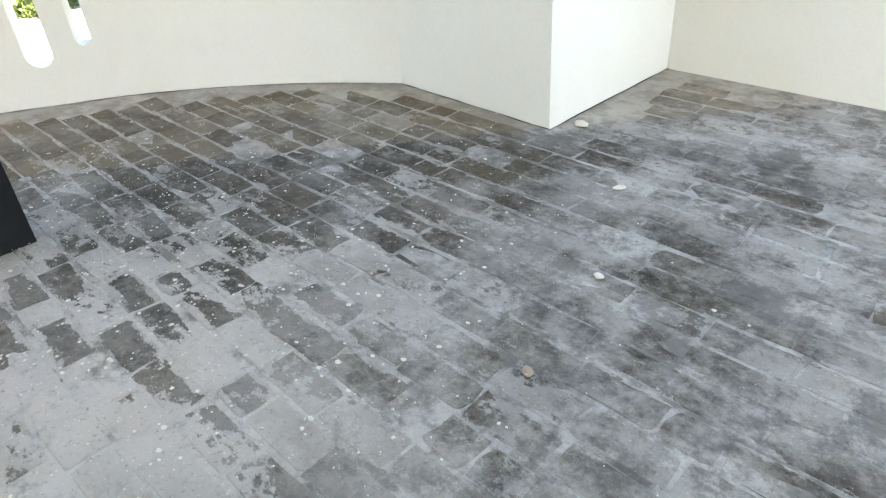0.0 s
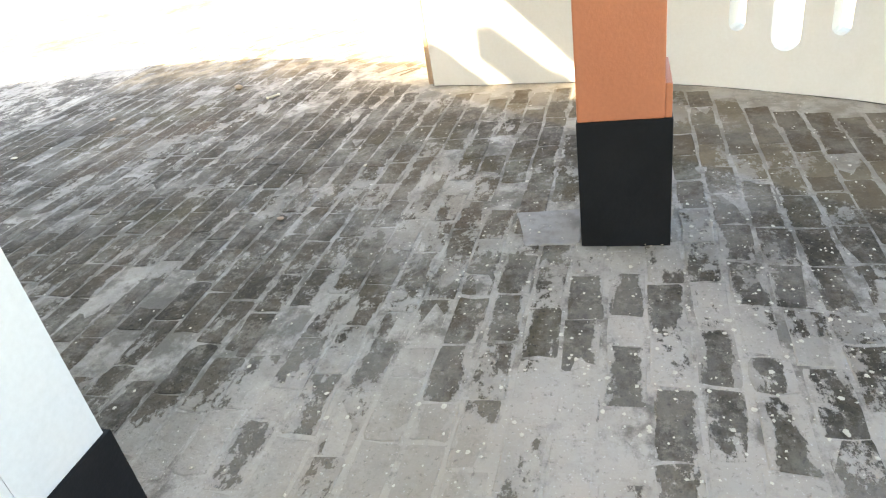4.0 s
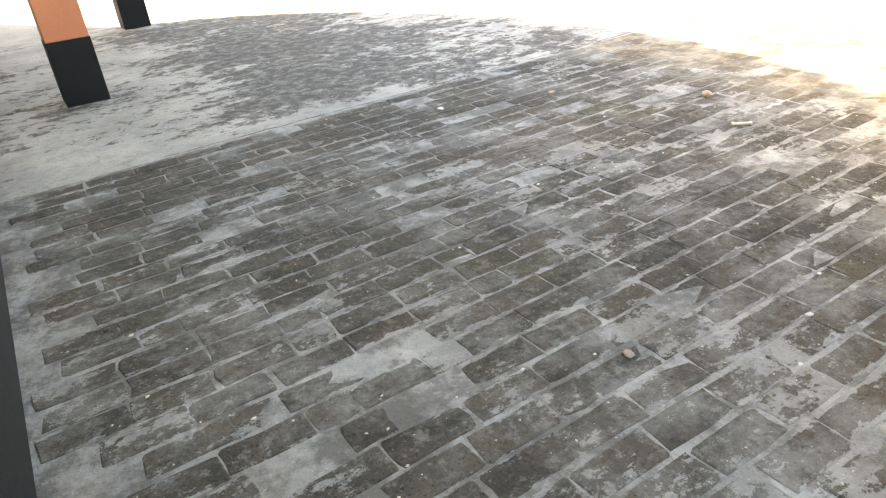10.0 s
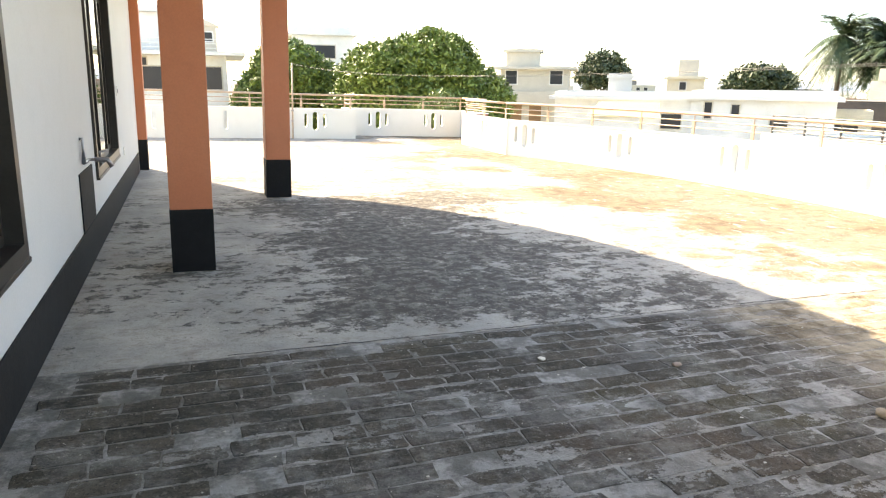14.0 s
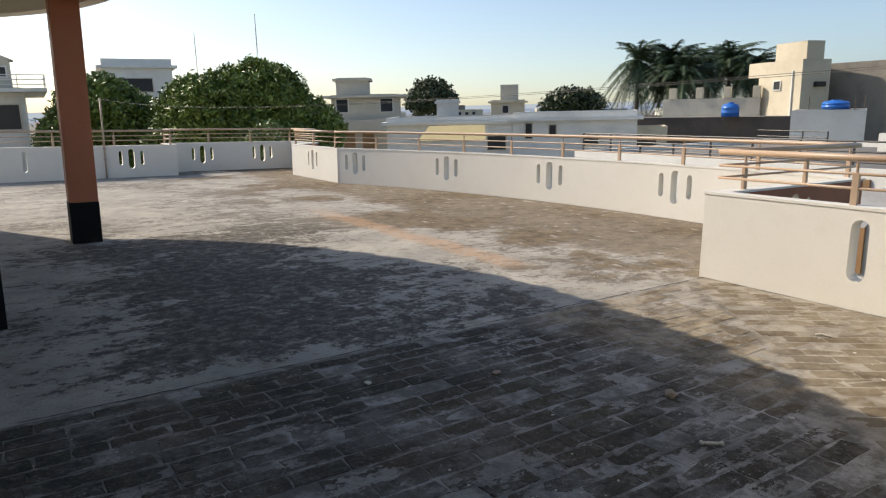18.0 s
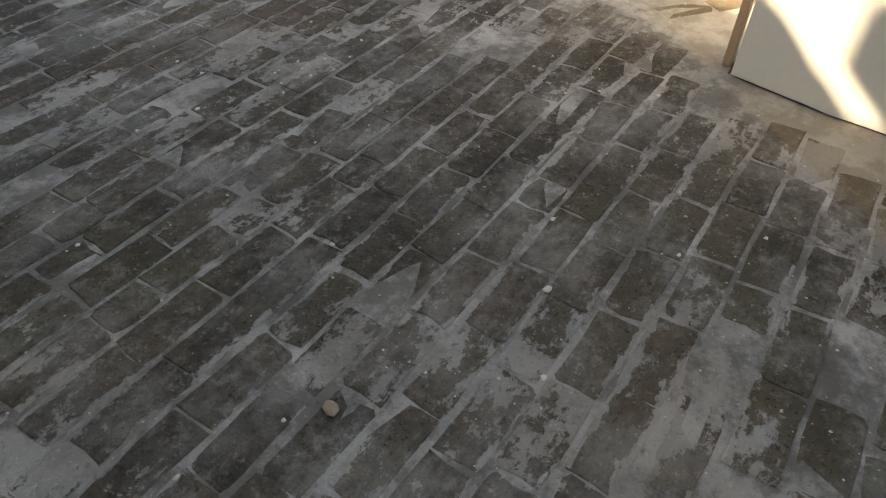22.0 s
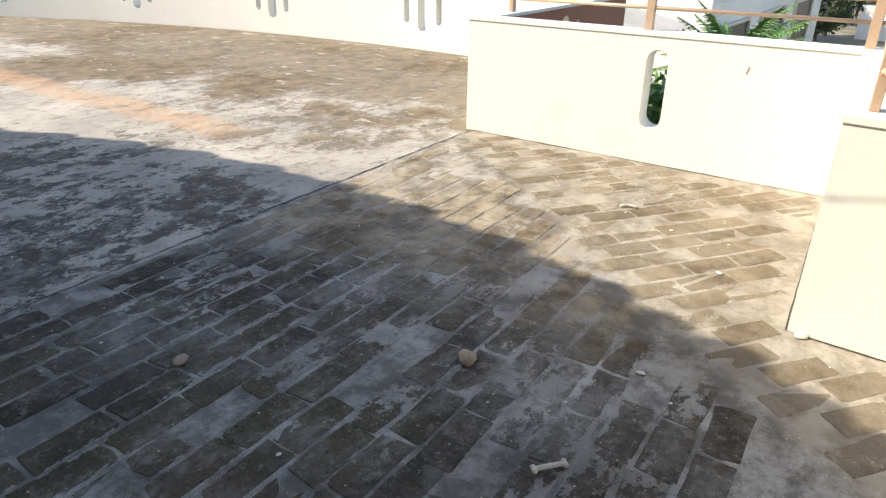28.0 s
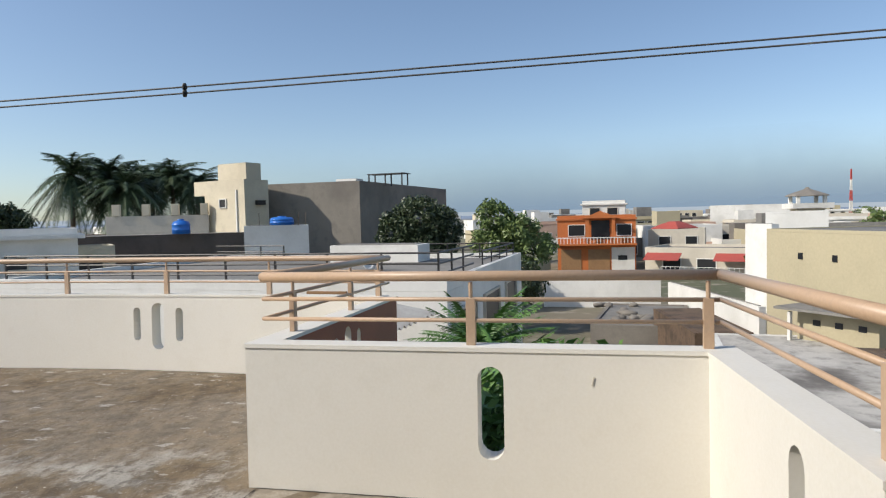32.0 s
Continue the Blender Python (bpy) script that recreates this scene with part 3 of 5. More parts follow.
# ---- plan of the terrace: the parapet's inner line, run anticlockwise, cut into sections ----
H_PAR, T_PAR = 0.775, 0.14
W_ANG = [-10.3] + [-2.0 + 1.4155 + 2.831 * k for k in range(-3, 10)] + [25.2]
Q_ANG = [-60.4, -57.0, -53.5, -50.4, -47.2, -44.1, -41.0, -37.9, -34.7, -25.3, -22.2, -19.0, -15.9, -12.8, -9.6, -6.5, -3.2]
SECTIONS = [
    ("porch_south", [(-7.0, -4.38), (0.40, -4.38)]),
    ("porch_step", [(0.40, -4.38), (0.41, -3.30)]),
    ("porch_shoulder", [(0.41, -3.30), (1.47, -3.34)]),
    ("porch_curve", arc(-0.42, -0.02, 3.82, Q_ANG) + [(3.47, 0.12)]),
    ("tooth_a", [(3.47, 0.12), (4.56, 0.17)]),
    ("tooth_b", [(4.56, 0.17), (4.62, 0.95)]),
    ("tooth_c", [(4.62, 0.95), (6.28, 1.02)]),
    ("tooth_d", [(6.28, 1.02), (6.31, 3.42)]),
    ("tooth_e", [(6.31, 3.42), (8.92, 3.42)]),
    ("long_curve", arc(-8.0, 6.5, 17.2, W_ANG)),
    ("far_box", [(7.56, 13.82), (7.60, 16.65)]),
    ("far_return", [(7.60, 16.65), (8.60, 17.60), (8.55, 19.15)]),
    ("far_wall_a", [(8.55, 19.15), (5.10, 19.35)]),
    ("far_step", [(5.10, 19.35), (5.06, 18.15)]),
    ("far_wall_b", [(5.06, 18.15), (-7.0, 18.15)]),
]


def triple(u):
    return [stadium(u, 0.22, 0.71, 0.145), stadium(u - 0.25, 0.31, 0.66, 0.085), stadium(u + 0.25, 0.31, 0.66, 0.085)]


def single(u, w=0.135):
    return [stadium(u, 0.22, 0.70, w)]


# slots of a section: the segment of its line that they lie in, and their outlines along it
SLOTS = {"porch_curve": {8: triple(0.31)}, "tooth_c": {0: single(0.55)}, "tooth_d": {0: single(1.05)}, "tooth_e": {0: triple(1.3)},
         "long_curve": {3: triple(0.425), 6: triple(0.425), 9: triple(0.425), 12: triple(0.425)}, "far_box": {0: triple(1.45)},
         "far_wall_a": {0: triple(0.85) + triple(2.55)}, "far_wall_b": {0: triple(1.1) + single(3.4, 0.09) + single(5.1, 0.11)}}
line = []
for _, pts in SECTIONS:
    line += [p for p in pts if not line or (Vector(p) - Vector(line[-1])).length > 1e-3]
outer_line = offset(line, T_PAR)
index = {tuple(round(c, 4) for c in p): i for i, p in enumerate(line)}


def nearest(p):
    return min(range(len(line)), key=lambda i: (line[i][0] - p[0]) ** 2 + (line[i][1] - p[1]) ** 2)


def parapet(number, key, pts):
    idx = [nearest(p) for p in pts]
    bm = bmesh.new()
    for s, (i, j) in enumerate(zip(idx, idx[1:])):
        panel(bm, line[i], line[j], outer_line[i], outer_line[j], 0.0, H_PAR, SLOTS.get(key, {}).get(s, []), (s == 0, s == len(idx) - 2))
    bmesh.ops.remove_doubles(bm, verts=bm.verts, dist=0.0005)
    bmesh.ops.recalc_face_normals(bm, faces=bm.faces)
    for f in bm.faces:
        f.smooth = True
    for e in bm.edges:
        e.smooth = e.calc_face_angle(0.0) < 0.35
    wall = part("wall_parapet_%d" % number, bm, (WHITE, TERRA))
    tagged(wall, "cream-painted low parapet wall with rounded upright slots", "wall", "terrace parapet", "structure")
    inn, out = offset(line, -0.007), offset(line, T_PAR + 0.015)
    bm = bmesh.new()
    for i, j in zip(idx, idx[1:]):
        lo = [bm.verts.new((*p, H_PAR)) for p in (inn[i], inn[j], out[j], out[i])]
        hi = [bm.verts.new((*p, H_PAR + 0.022)) for p in (inn[i], inn[j], out[j], out[i])]
        bm.faces.new(lo[::-1]), bm.faces.new(hi)
        bm.faces.new((lo[0], lo[1], hi[1], hi[0])), bm.faces.new((lo[2], lo[3], hi[3], hi[2]))
        if i == idx[0]:
            bm.faces.new((lo[3], lo[0], hi[0], hi[3]))
        if j == idx[-1]:
            bm.faces.new((lo[1], lo[2], hi[2], hi[1]))
    part("coping", bm, WHITE, wall, "thin projecting white coping")
    # the facade below the terrace
    bm = bmesh.new()
    for i, j in zip(idx, idx[1:]):
        q = [(*outer_line[i], -4.0), (*outer_line[j], -4.0), (*outer_line[j], -0.004), (*outer_line[i], -0.004)]
        bm.faces.new([bm.verts.new(p) for p in q])
    part("facade", bm, OFFWHITE, wall)
    return idx


def railing(idx, first=0.06, label="tan-painted tubular steel railing on the parapet"):
    mid = offset(line, T_PAR * 0.55)
    pts = [mid[i] for i in idx]
    r = thing("railing", label, "railing", "terrace railings", (*pts[0], H_PAR + 0.022))
    base = Vector((*pts[0], H_PAR + 0.022))

    def bar(name, z, rad, sides):
        bm = pipe(bmesh.new(), [Vector((*p, z)) - base for p in pts], rad, sides)
        part(name, bm, RAIL, r, smooth=True)

    bar("top_rail", 1.157, 0.027, 14)
    bar("lower_rail", 1.035, 0.0115, 10)
    bar("lower_rail", 0.925, 0.0115, 10)
    run, total = [0.0], 0.0
    for a, b in zip(pts, pts[1:]):
        total += (Vector(b) - Vector(a)).length
        run.append(total)
    n = max(1, round(total / 1.27))
    for k in range(n):
        s = first + (total - first) * k / n
        i = max(q for q in range(len(pts) - 1) if run[q] <= s + 1e-6)
        p = Vector(pts[i]).lerp(Vector(pts[i + 1]), (s - run[i]) / (run[i + 1] - run[i]))
        d = Vector(pts[i + 1]) - Vector(pts[i])
        bm = box(bmesh.new(), -0.025, -0.016, 0, 0.025, 0.016, 0.245, 0.003)
        post = part("post", bm, RAIL, r)
        post.matrix_basis = Matrix.Translation(Vector((*p, 0)) - Vector((base.x, base.y, 0))) @ pose(0, 0, 0, 0, 0, math.degrees(math.atan2(d.y, d.x)))
        pin = part("pin", lathe(bmesh.new(), [(0.011, 0.245), (0.011, 0.33)], 8), RAIL, post)


for number, (key, pts) in enumerate(SECTIONS, 1):
    ids = parapet(number, key, pts)
    railing(ids, 0.40 if key == "tooth_e" else 0.06)

# floor: the mortar bed and screed, one sheet inside the parapet
bm = bmesh.new()
loop = [(-7.0, -4.38)] + line[1:-1] + [(-7.0, 18.15)]
top = [bm.verts.new((*p, 0.0)) for p in loop]
f = bm.faces.new(top)
bmesh.ops.triangulate(bm, faces=[f])
floor = tagged(part("floor", bm, BED), "weathered mortar and screed rooftop floor", "floor", kind="structure")
boxed("roof_slab", OFFWHITE, -7.0, -4.36, -0.25, 0.4, 18.1, -0.01)["kind"] = "structure"

# ---- the building on the terrace ----
L_B, H_B = 11.6, 3.34
WINS = [(1.45, 3.40), (6.28, 8.20)]
bm = bmesh.new()
holes = [[(y0, 0.62), (y1, 0.62), (y1, 2.28), (y0, 2.28)] for y0, y1 in WINS]
panel(bm, (0, 0), (0, L_B), (-0.23, 0), (-0.23, L_B), 0.0, H_B, holes, outer=0)
bmesh.ops.recalc_face_normals(bm, faces=bm.faces)
tagged(part("wall_east", bm, WALLW), "white painted house wall with two dark windows", "wall", kind="structure")
tagged(boxed("wall_south", WALLW, -7.0, 0.0, 0.0, -0.232, 0.23, H_B), "white painted house wall", "wall", kind="structure")
tagged(boxed("wall_north", WALLW, -7.0, L_B - 0.23, 0.0, -0.232, L_B, H_B), "white painted house wall", "wall", kind="structure")
# plain dark room box added behind the window glass
tagged(boxed("wall_inner", ROOM, -3.4, 0.25, 0.0, -3.2, L_B - 0.25, H_B - 0.01), "inner room wall darkened by its colour", "wall", kind="structure")
tagged(boxed("floor_inner", ROOM, -3.2, 0.25, 0.004, -0.24, L_B - 0.25, 0.03), "inner room floor darkened by its colour", "floor", kind="structure")
bm = box(bmesh.new(), -7.0, 0.0, H_B + 0.002, 0.0, L_B, H_B + 0.30)
tagged(part("ceiling_house", bm, CEIL), "cream roof slab of the house", "ceiling", kind="structure")


def skirting(x0, y0, x1, y1):
    ob = boxed("baseboard", BLACK, x0, y0, 0.0, x1, y1, 0.30, bevel=0.003)
    tagged(ob, "black painted skirting band", "skirting", kind="structure")


skirting(0.0, 0.0, 0.012, L_B - 0.3)
skirting(-7.0, -0.012, 0.012, 0.0)
tagged(boxed("trim", BLACK, 0.0, 5.28, 0.302, 0.010, 5.98, 0.74, bevel=0.003), "black painted splash panel under the tap", "wall panel", kind="structure")


def window(number, y0, y1):
    w = tagged(new("window_%d" % number), "dark aluminium sliding window with reflecting glass", "window", "house windows", "structure")
    z0, z1 = 0.62, 2.28

    def bars(name, a, b, c, d, x0, x1, t, parent):
        bm = bmesh.new()
        box(bm, x0, a, c, x1, b, c + t), box(bm, x0, a, d - t, x1, b, d)
        box(bm, x0, a, c + t, x1, a + t, d - t), box(bm, x0, b - t, c + t, x1, b, d - t)
        return part(name, bm, ALU, parent)

    bars("window_frame", y0 - 0.03, y1 + 0.03, z0 - 0.03, z1 + 0.03, -0.12, 0.022, 0.075, w)
    third = (y1 - y0 - 0.09) / 3
    for k in range(3):
        a = y0 + 0.045 + third * k
        x = -0.05 if k == 1 else -0.085
        sash = bars("sash", a - 0.015, a + third + 0.015, z0 + 0.045, z1 - 0.045, x, x + 0.028, 0.05, w)
        pane = boxed("pane", GLASS, x + 0.010, a + 0.03, z0 + 0.09, x + 0.016, a + third - 0.03, z1 - 0.09, parent=sash)
    boxed("window_sill", ALU, -0.02, y0 - 0.03, z0 - 0.055, 0.03, y1 + 0.03, z0 - 0.031, parent=w, bevel=0.003)


for k, (a, b) in enumerate(WINS, 1):
    window(k, a, b)


def column(x, y, label, w=0.305, top=H_B, lip=0.0):
    c = thing("column", label, "column", "terrace columns", (x, y, 0))
    h = w / 2
    part("shaft", box(bmesh.new(), -h, -h + lip, 0.484, h, h, top, 0.006), ORANGE, c, "orange painted shaft")
    if lip:
        part("plaster_lip", box(bmesh.new(), -h + 0.003, -h, 0.484, h - 0.003, -h + lip, 0.60, 0.004), ORANGE, c, "ledge of older orange plaster")
    part("base", box(bmesh.new(), -h - 0.004, -h - 0.004, 0.0, h + 0.004, h + 0.004, 0.484, 0.004), BLACK, c, "black painted base")
    return c


column(1.466, -1.147, "square orange column with a black base under the porch roof", lip=0.022)
column(0.755, 5.305, "square orange column with a black base under the round canopy")
column(1.815, 8.715, "square orange column with a black base under the round canopy")
pil = thing("pilaster", "orange pilaster with a black base ending the house wall", "pilaster", "", (0.0, L_B + 0.05, 0))
part("shaft", box(bmesh.new(), -0.10, -0.12, 0.484, 0.13, 0.12, H_B, 0.005), ORANGE, pil)
part("base", box(bmesh.new(), -0.102, -0.122, 0.0, 0.133, 0.123, 0.484, 0.004), BLACK, pil)


def canopy(name, label, cx, cy, r, a0, a1, n, tx, ty, eave, t0, t1, tz=3.12, far=1.0):
    """A round porch roof: ceiling slab, hanging rim and a skirt of red tiles."""
    c = thing(name, label, "canopy", "", (0, 0, 0))
    ang = [a0 + (a1 - a0) * k / n for k in range(n + 1)]
    way = [t0 + (t1 - t0) * k / n for k in range(n + 1)]
    def round_(rad):
        return [(p[0], p[1] if p[1] < cy else cy + (p[1] - cy) * far) for p in arc(cx, cy, rad, ang)]

    edge, back = round_(r), round_(r - 0.13)
    bm = bmesh.new()
    lo = [bm.verts.new((*p, H_B)) for p in back]
    hi = [bm.verts.new((*p, H_B + 0.22)) for p in edge]
    mid0, mid1 = bm.verts.new((cx, cy, H_B)), bm.verts.new((cx, cy, H_B + 0.22))
    for i in range(n):
        bm.faces.new((mid0, lo[i + 1], lo[i])), bm.faces.new((mid1, hi[i], hi[i + 1]))
    part("ceiling", bm, CEIL, c, "smooth cream soffit")
    bm = bmesh.new()
    rows = [[bm.verts.new((*p, z)) for p in q] for q, z in ((back, H_B), (back, 2.80), (edge, 2.78), (edge, H_B + 0.22))]
    for q, s in zip(rows, rows[1:]):
        for i in range(n):
            bm.faces.new((q[i], q[i + 1], s[i + 1], s[i]))
    part("rim", bm, CEIL, c, "curved cream rim beam")
    bm = bmesh.new()
    up = round_(r - 0.55)
    a, b = [bm.verts.new((*p, tz + 0.02)) for p in arc(tx, ty, eave - 0.03, way)], [bm.verts.new((*p, H_B + 0.40)) for p in up]
    d = [bm.verts.new((*p, tz)) for p in arc(tx, ty, eave - 0.05, way)]
    e = [bm.verts.new((*p, H_B + 0.12)) for p in edge]
    for i in range(n):
        bm.faces.new((a[i], a[i + 1], b[i + 1], b[i])), bm.faces.new((d[i + 1], d[i], e[i], e[i + 1])), bm.faces.new((a[i + 1], a[i], d[i], d[i + 1]))
    part("tile_bed", bm, TILE, c)
    # barrel tiles on the slope
    bm = bmesh.new()
    rr, ln = 0.135, 0.42
    prof = [(rr * math.cos(k * math.pi / 6), rr * 0.62 * math.sin(k * math.pi / 6)) for k in range(7)]
    v = [[bm.verts.new((x, y0, z)) for x, z in prof] for y0 in (0.0, ln)]
    w = [[bm.verts.new((x * 0.82, y0, z * 0.75 - 0.004)) for x, z in prof] for y0 in (0.0, ln)]
    for k in range(6):
        bm.faces.new((v[0][k], v[0][k + 1], v[1][k + 1], v[1][k])), bm.faces.new((v[0][k + 1], v[0][k], w[0][k], w[0][k + 1]))
        bm.faces.new((w[0][k], w[1][k], w[1][k + 1], w[0][k + 1]))
    first = part("roof_tile", bm, TILE, c)
    count = int(radians(t1 - t0) * eave / 0.285)
    for row in range(2):
        for k in range(count):
            t = radians(t0 + (t1 - t0) * (k + 0.5) / count)
            rad = eave + (0.07 if k % 2 else 0.03) - row * 0.30
            m = pose(tx + rad * math.cos(t), ty + rad * math.sin(t), tz + 0.005 + row * 0.155, 0, 0, math.degrees(t) + 90) @ pose(0, 0, 0, 24 + 3 * math.sin(k * 2.3), 0, 0)
            ob = first if row == 0 and k == 0 else new("roof_tile", first.data)
            ob.parent, ob.matrix_basis = c, m
    return c


round_roof = canopy("canopy", "round cream porch canopy edged with red roof tiles", -1.64, 7.64, 4.0, -66.0, 66.0, 40, -3.57, 7.33, 6.29, -36.9, 55.0, far=1.15)
porch = canopy("porch_roof", "round cream porch roof edged with red tiles at the corner", -0.42, -0.02, 3.02, -175.0, 82.0, 56, -0.42, -0.02, 3.515, -175.0, 49.7)


def sun_block(parent, pts, z0, z1):
    """An unseen slab added at the end of a round roof to shape its shadow."""
    bm = bmesh.new()
    lo, hi = [bm.verts.new((*p, z0)) for p in pts], [bm.verts.new((*p, z1)) for p in pts]
    bm.faces.new(lo[::-1]), bm.faces.new(hi)
    for k in range(len(pts)):
        q = (k + 1) % len(pts)
        bm.faces.new((lo[k], lo[q], hi[q], hi[k]))
    part("sun_block", bm, CEIL, parent)


# added fills: straight shadow edges, and no sun on the porch floor
sun_block(round_roof, [(0.005, 2.95), (1.37, 2.95), (1.37, 3.53), (1.50, 3.53), (1.15, 4.10), (0.005, 4.75)], 3.085, 3.125)
sun_block(porch, [(0.005, 2.3), (1.30, 2.3), (1.885, 2.70), (0.005, 3.20)], 3.130, 3.160)
# out of view; sized to throw the slanting shadow on the curved parapet
sp = thing("shadow_beam", "unseen plastered beam added between the two round roofs for its shadow", "spout", "", (0.0, 3.30, 3.12))
part("beam_box", box(bmesh.new(), 0.0, -0.06, 0.0, 1.50, 0.065, 0.205, 0.006), CEIL, sp)

# the thin dirty gap where the floor meets the parapet, and the crack along the screed's joint
rng = random.Random(12)


def crack(pts, wide, step, wob, z):
    bm = bmesh.new()
    prev = None
    for a, b in zip(pts, pts[1:]):
        a, b = Vector(a), Vector(b)
        d = b - a
        side = Vector((-d.y, d.x)).normalized()
        m = max(1, round(d.length / step))
        for k in range(m + (b == Vector(pts[-1]))):
            p = a.lerp(b, k / m) + side * rng.uniform(-wob, wob)
            w = wide * rng.uniform(0.25, 1.0)
            row = [bm.verts.new((*(p + side * s * w), z)) for s in (-0.5, 0.5)]
            if prev:
                bm.faces.new((prev[0], row[0], row[1], prev[1]))
            prev = row
    return bm


tagged(part("gap", crack(offset(line[1:-1], -0.006), 0.012, 0.09, 0.003, 0.0035), GRIME, floor), "dirty gap along the parapet foot", kind="stuff")
tagged(part("gap", crack([(0.9, 3.372), (2.4, 3.366), (4.2, 3.376), (6.28, 3.37)], 0.014, 0.06, 0.006, 0.004), GRIME, floor), "dark crack at the screed joint", kind="stuff")
PATCH = worn("grey_cement_patch", (0.29, 0.275, 0.262), (0.16, 0.145, 0.13), 0.85, 5.0, 20.0, 0.5, 90.0, 0.9)


def floor_patch(pts, label):
    """A thin trowelled slab of newer cement lying on the bricks."""
    bm = bmesh.new()
    mid = Vector((sum(p[0] for p in pts) / len(pts), sum(p[1] for p in pts) / len(pts)))
    ring_pts = []
    for a, b in zip(pts, pts[1:] + pts[:1]):
        a, b = Vector(a), Vector(b)
        m = max(2, round((b - a).length / 0.05))
        ring_pts += [a.lerp(b, k / m) + Vector((rng.uniform(-0.006, 0.006), rng.uniform(-0.006, 0.006))) for k in range(m)]
    lo = [bm.verts.new((*p, 0.0005)) for p in ring_pts]
    hi = [bm.verts.new((*mid.lerp(p, 0.97), 0.0072)) for p in ring_pts]
    for k in range(len(lo)):
        q = (k + 1) % len(lo)
        bm.faces.new((lo[k], lo[q], hi[q], hi[k]))
    bm.faces.new(hi)
    part("cement_patch", bm, PATCH, floor, label)


floor_patch([(1.33, -0.985), (1.31, -0.78), (1.58, -0.71), (1.61, -0.985)], "smooth grey cement patch beside the column foot")


# ---- small things on the terrace ----
lampb = thing("wall_lamp", "small spotlight on a bracket on the house wall", "lamp", "", (0.0, 7.9, 2.86))
part("plate", box(bmesh.new(), 0, -0.05, -0.03, 0.02, 0.05, 0.03, 0.004), PLASTIC, lampb)
part("arm", pipe(bmesh.new(), [(0.02, 0, 0), (0.16, 0.03, -0.02), (0.20, 0.04, -0.10)], 0.012), STEELG, lampb, smooth=True)
part("head", pipe(bmesh.new(), [(0.14, 0.02, -0.16), (0.30, 0.05, -0.19)], 0.035, 12), ALU, lampb, smooth=True)
bulb = thing("ceiling_bulb", "bare white bulb hanging from the canopy ceiling", "light bulb", "", (0.97, 8.59, H_B))
part("holder", lathe(bmesh.new(), [(0.05, 0.0), (0.05, -0.015), (0.022, -0.02), (0.022, -0.06)], 14), BLACKI, bulb, smooth=True)
part("glass", lathe(bmesh.new(), [(0.016, -0.06), (0.026, -0.08), (0.038, -0.115), (0.030, -0.145), (0.010, -0.158)], 14), BULB, bulb, smooth=True)
sw = thing("switch_plate", "small grey switch plate on the house wall", "switch", "", (0.0, 8.62, 1.28))
part("plate", box(bmesh.new(), 0, -0.04, -0.06, 0.012, 0.04, 0.06, 0.004), PLASTIC, sw)
part("rocker", box(bmesh.new(), 0.012, -0.015, -0.025, 0.018, 0.015, 0.025, 0.002), STEELG, sw)
so = thing("socket_box", "small white socket box low on the house wall", "socket", "", (0.0, 9.0, 0.55))
part("plate", box(bmesh.new(), 0, -0.035, -0.05, 0.012, 0.035, 0.05, 0.004), PLASTIC, so)
tap = thing("water_tap", "grey metal tap on a short wall pipe", "tap", "", (0.0, 5.75, 0.80))
part("pipe", pipe(bmesh.new(), [(0.0, -0.28, 0.18), (0.02, -0.28, 0.18), (0.02, -0.28, 0.0), (0.02, 0.0, 0.0), (0.09, 0.0, 0.0)], 0.012), STEELG, tap, smooth=True)
part("body", pipe(bmesh.new(), [(0.06, 0.0, 0.0), (0.15, 0.0, 0.0), (0.18, 0.0, -0.06)], 0.020, 12), STEELG, tap, smooth=True)
part("handle", pipe(bmesh.new(), [(0.10, 0.0, 0.02), (0.10, 0.0, 0.06), (0.16, 0.0, 0.075)], 0.010), STEELG, tap, smooth=True)
plk = thing("pipe_post", "thin tan square post fixed to the parapet corner", "post", "", (3.545, 0.055, 0.0))
part("tube", box(bmesh.new(), -0.028, 0.085, 0.0, 0.028, 0.115, 3.3, 0.003), RAIL, plk)
part("arm", box(bmesh.new(), 0.03, 0.096, 1.675, 0.44, 0.104, 1.683, 0.002), RAIL, plk)
part("clip", box(bmesh.new(), 0.0, 0.079, 0.748, 0.031, 0.118, 0.757, 0.002), BLACKI, plk)
fp = thing("washing_pole", "thin tan pole tied to the far parapet", "pole", "", (3.35, 18.08, 0.0))
part("tube", lathe(bmesh.new(), [(0.022, 0.0), (0.022, 1.95)], 10), RAIL, fp, smooth=True)
for z in (0.45, 0.72):
    part("clip", box(bmesh.new(), -0.03, -0.025, z, 0.03, 0.08, z + 0.03), STEELG, fp)
def clothesline(a, b, sag, label):
    w = thing("clothesline", label, "wire", "clotheslines", a)
    o, a, b = Vector(a), Vector(a), Vector(b)
    pts = [a.lerp(b, k / 60) - o - Vector((0, 0, sag * 4 * (k / 60) * (1 - k / 60))) for k in range(61)]
    part("strand", pipe(bmesh.new(), pts, 0.0014, 6), WIRE, w, smooth=True)
    part("knot", lathe(bmesh.new(), [(0.0023, -0.006), (0.004, -0.002), (0.004, 0.002), (0.0023, 0.006)], 8, tuple(pts[53])), BLACKI, w)


for dz in (0.0, -0.010):
    clothesline((3.35, 18.06, 1.93 + dz), (3.98, 0.165, 1.68 + dz), 0.20, "doubled grey wire clothesline strung along the terrace")
ht = thing("hook_scar", "small chipped hook scar in the parapet paint", "hook", "", (6.284, 1.56, 0.64))
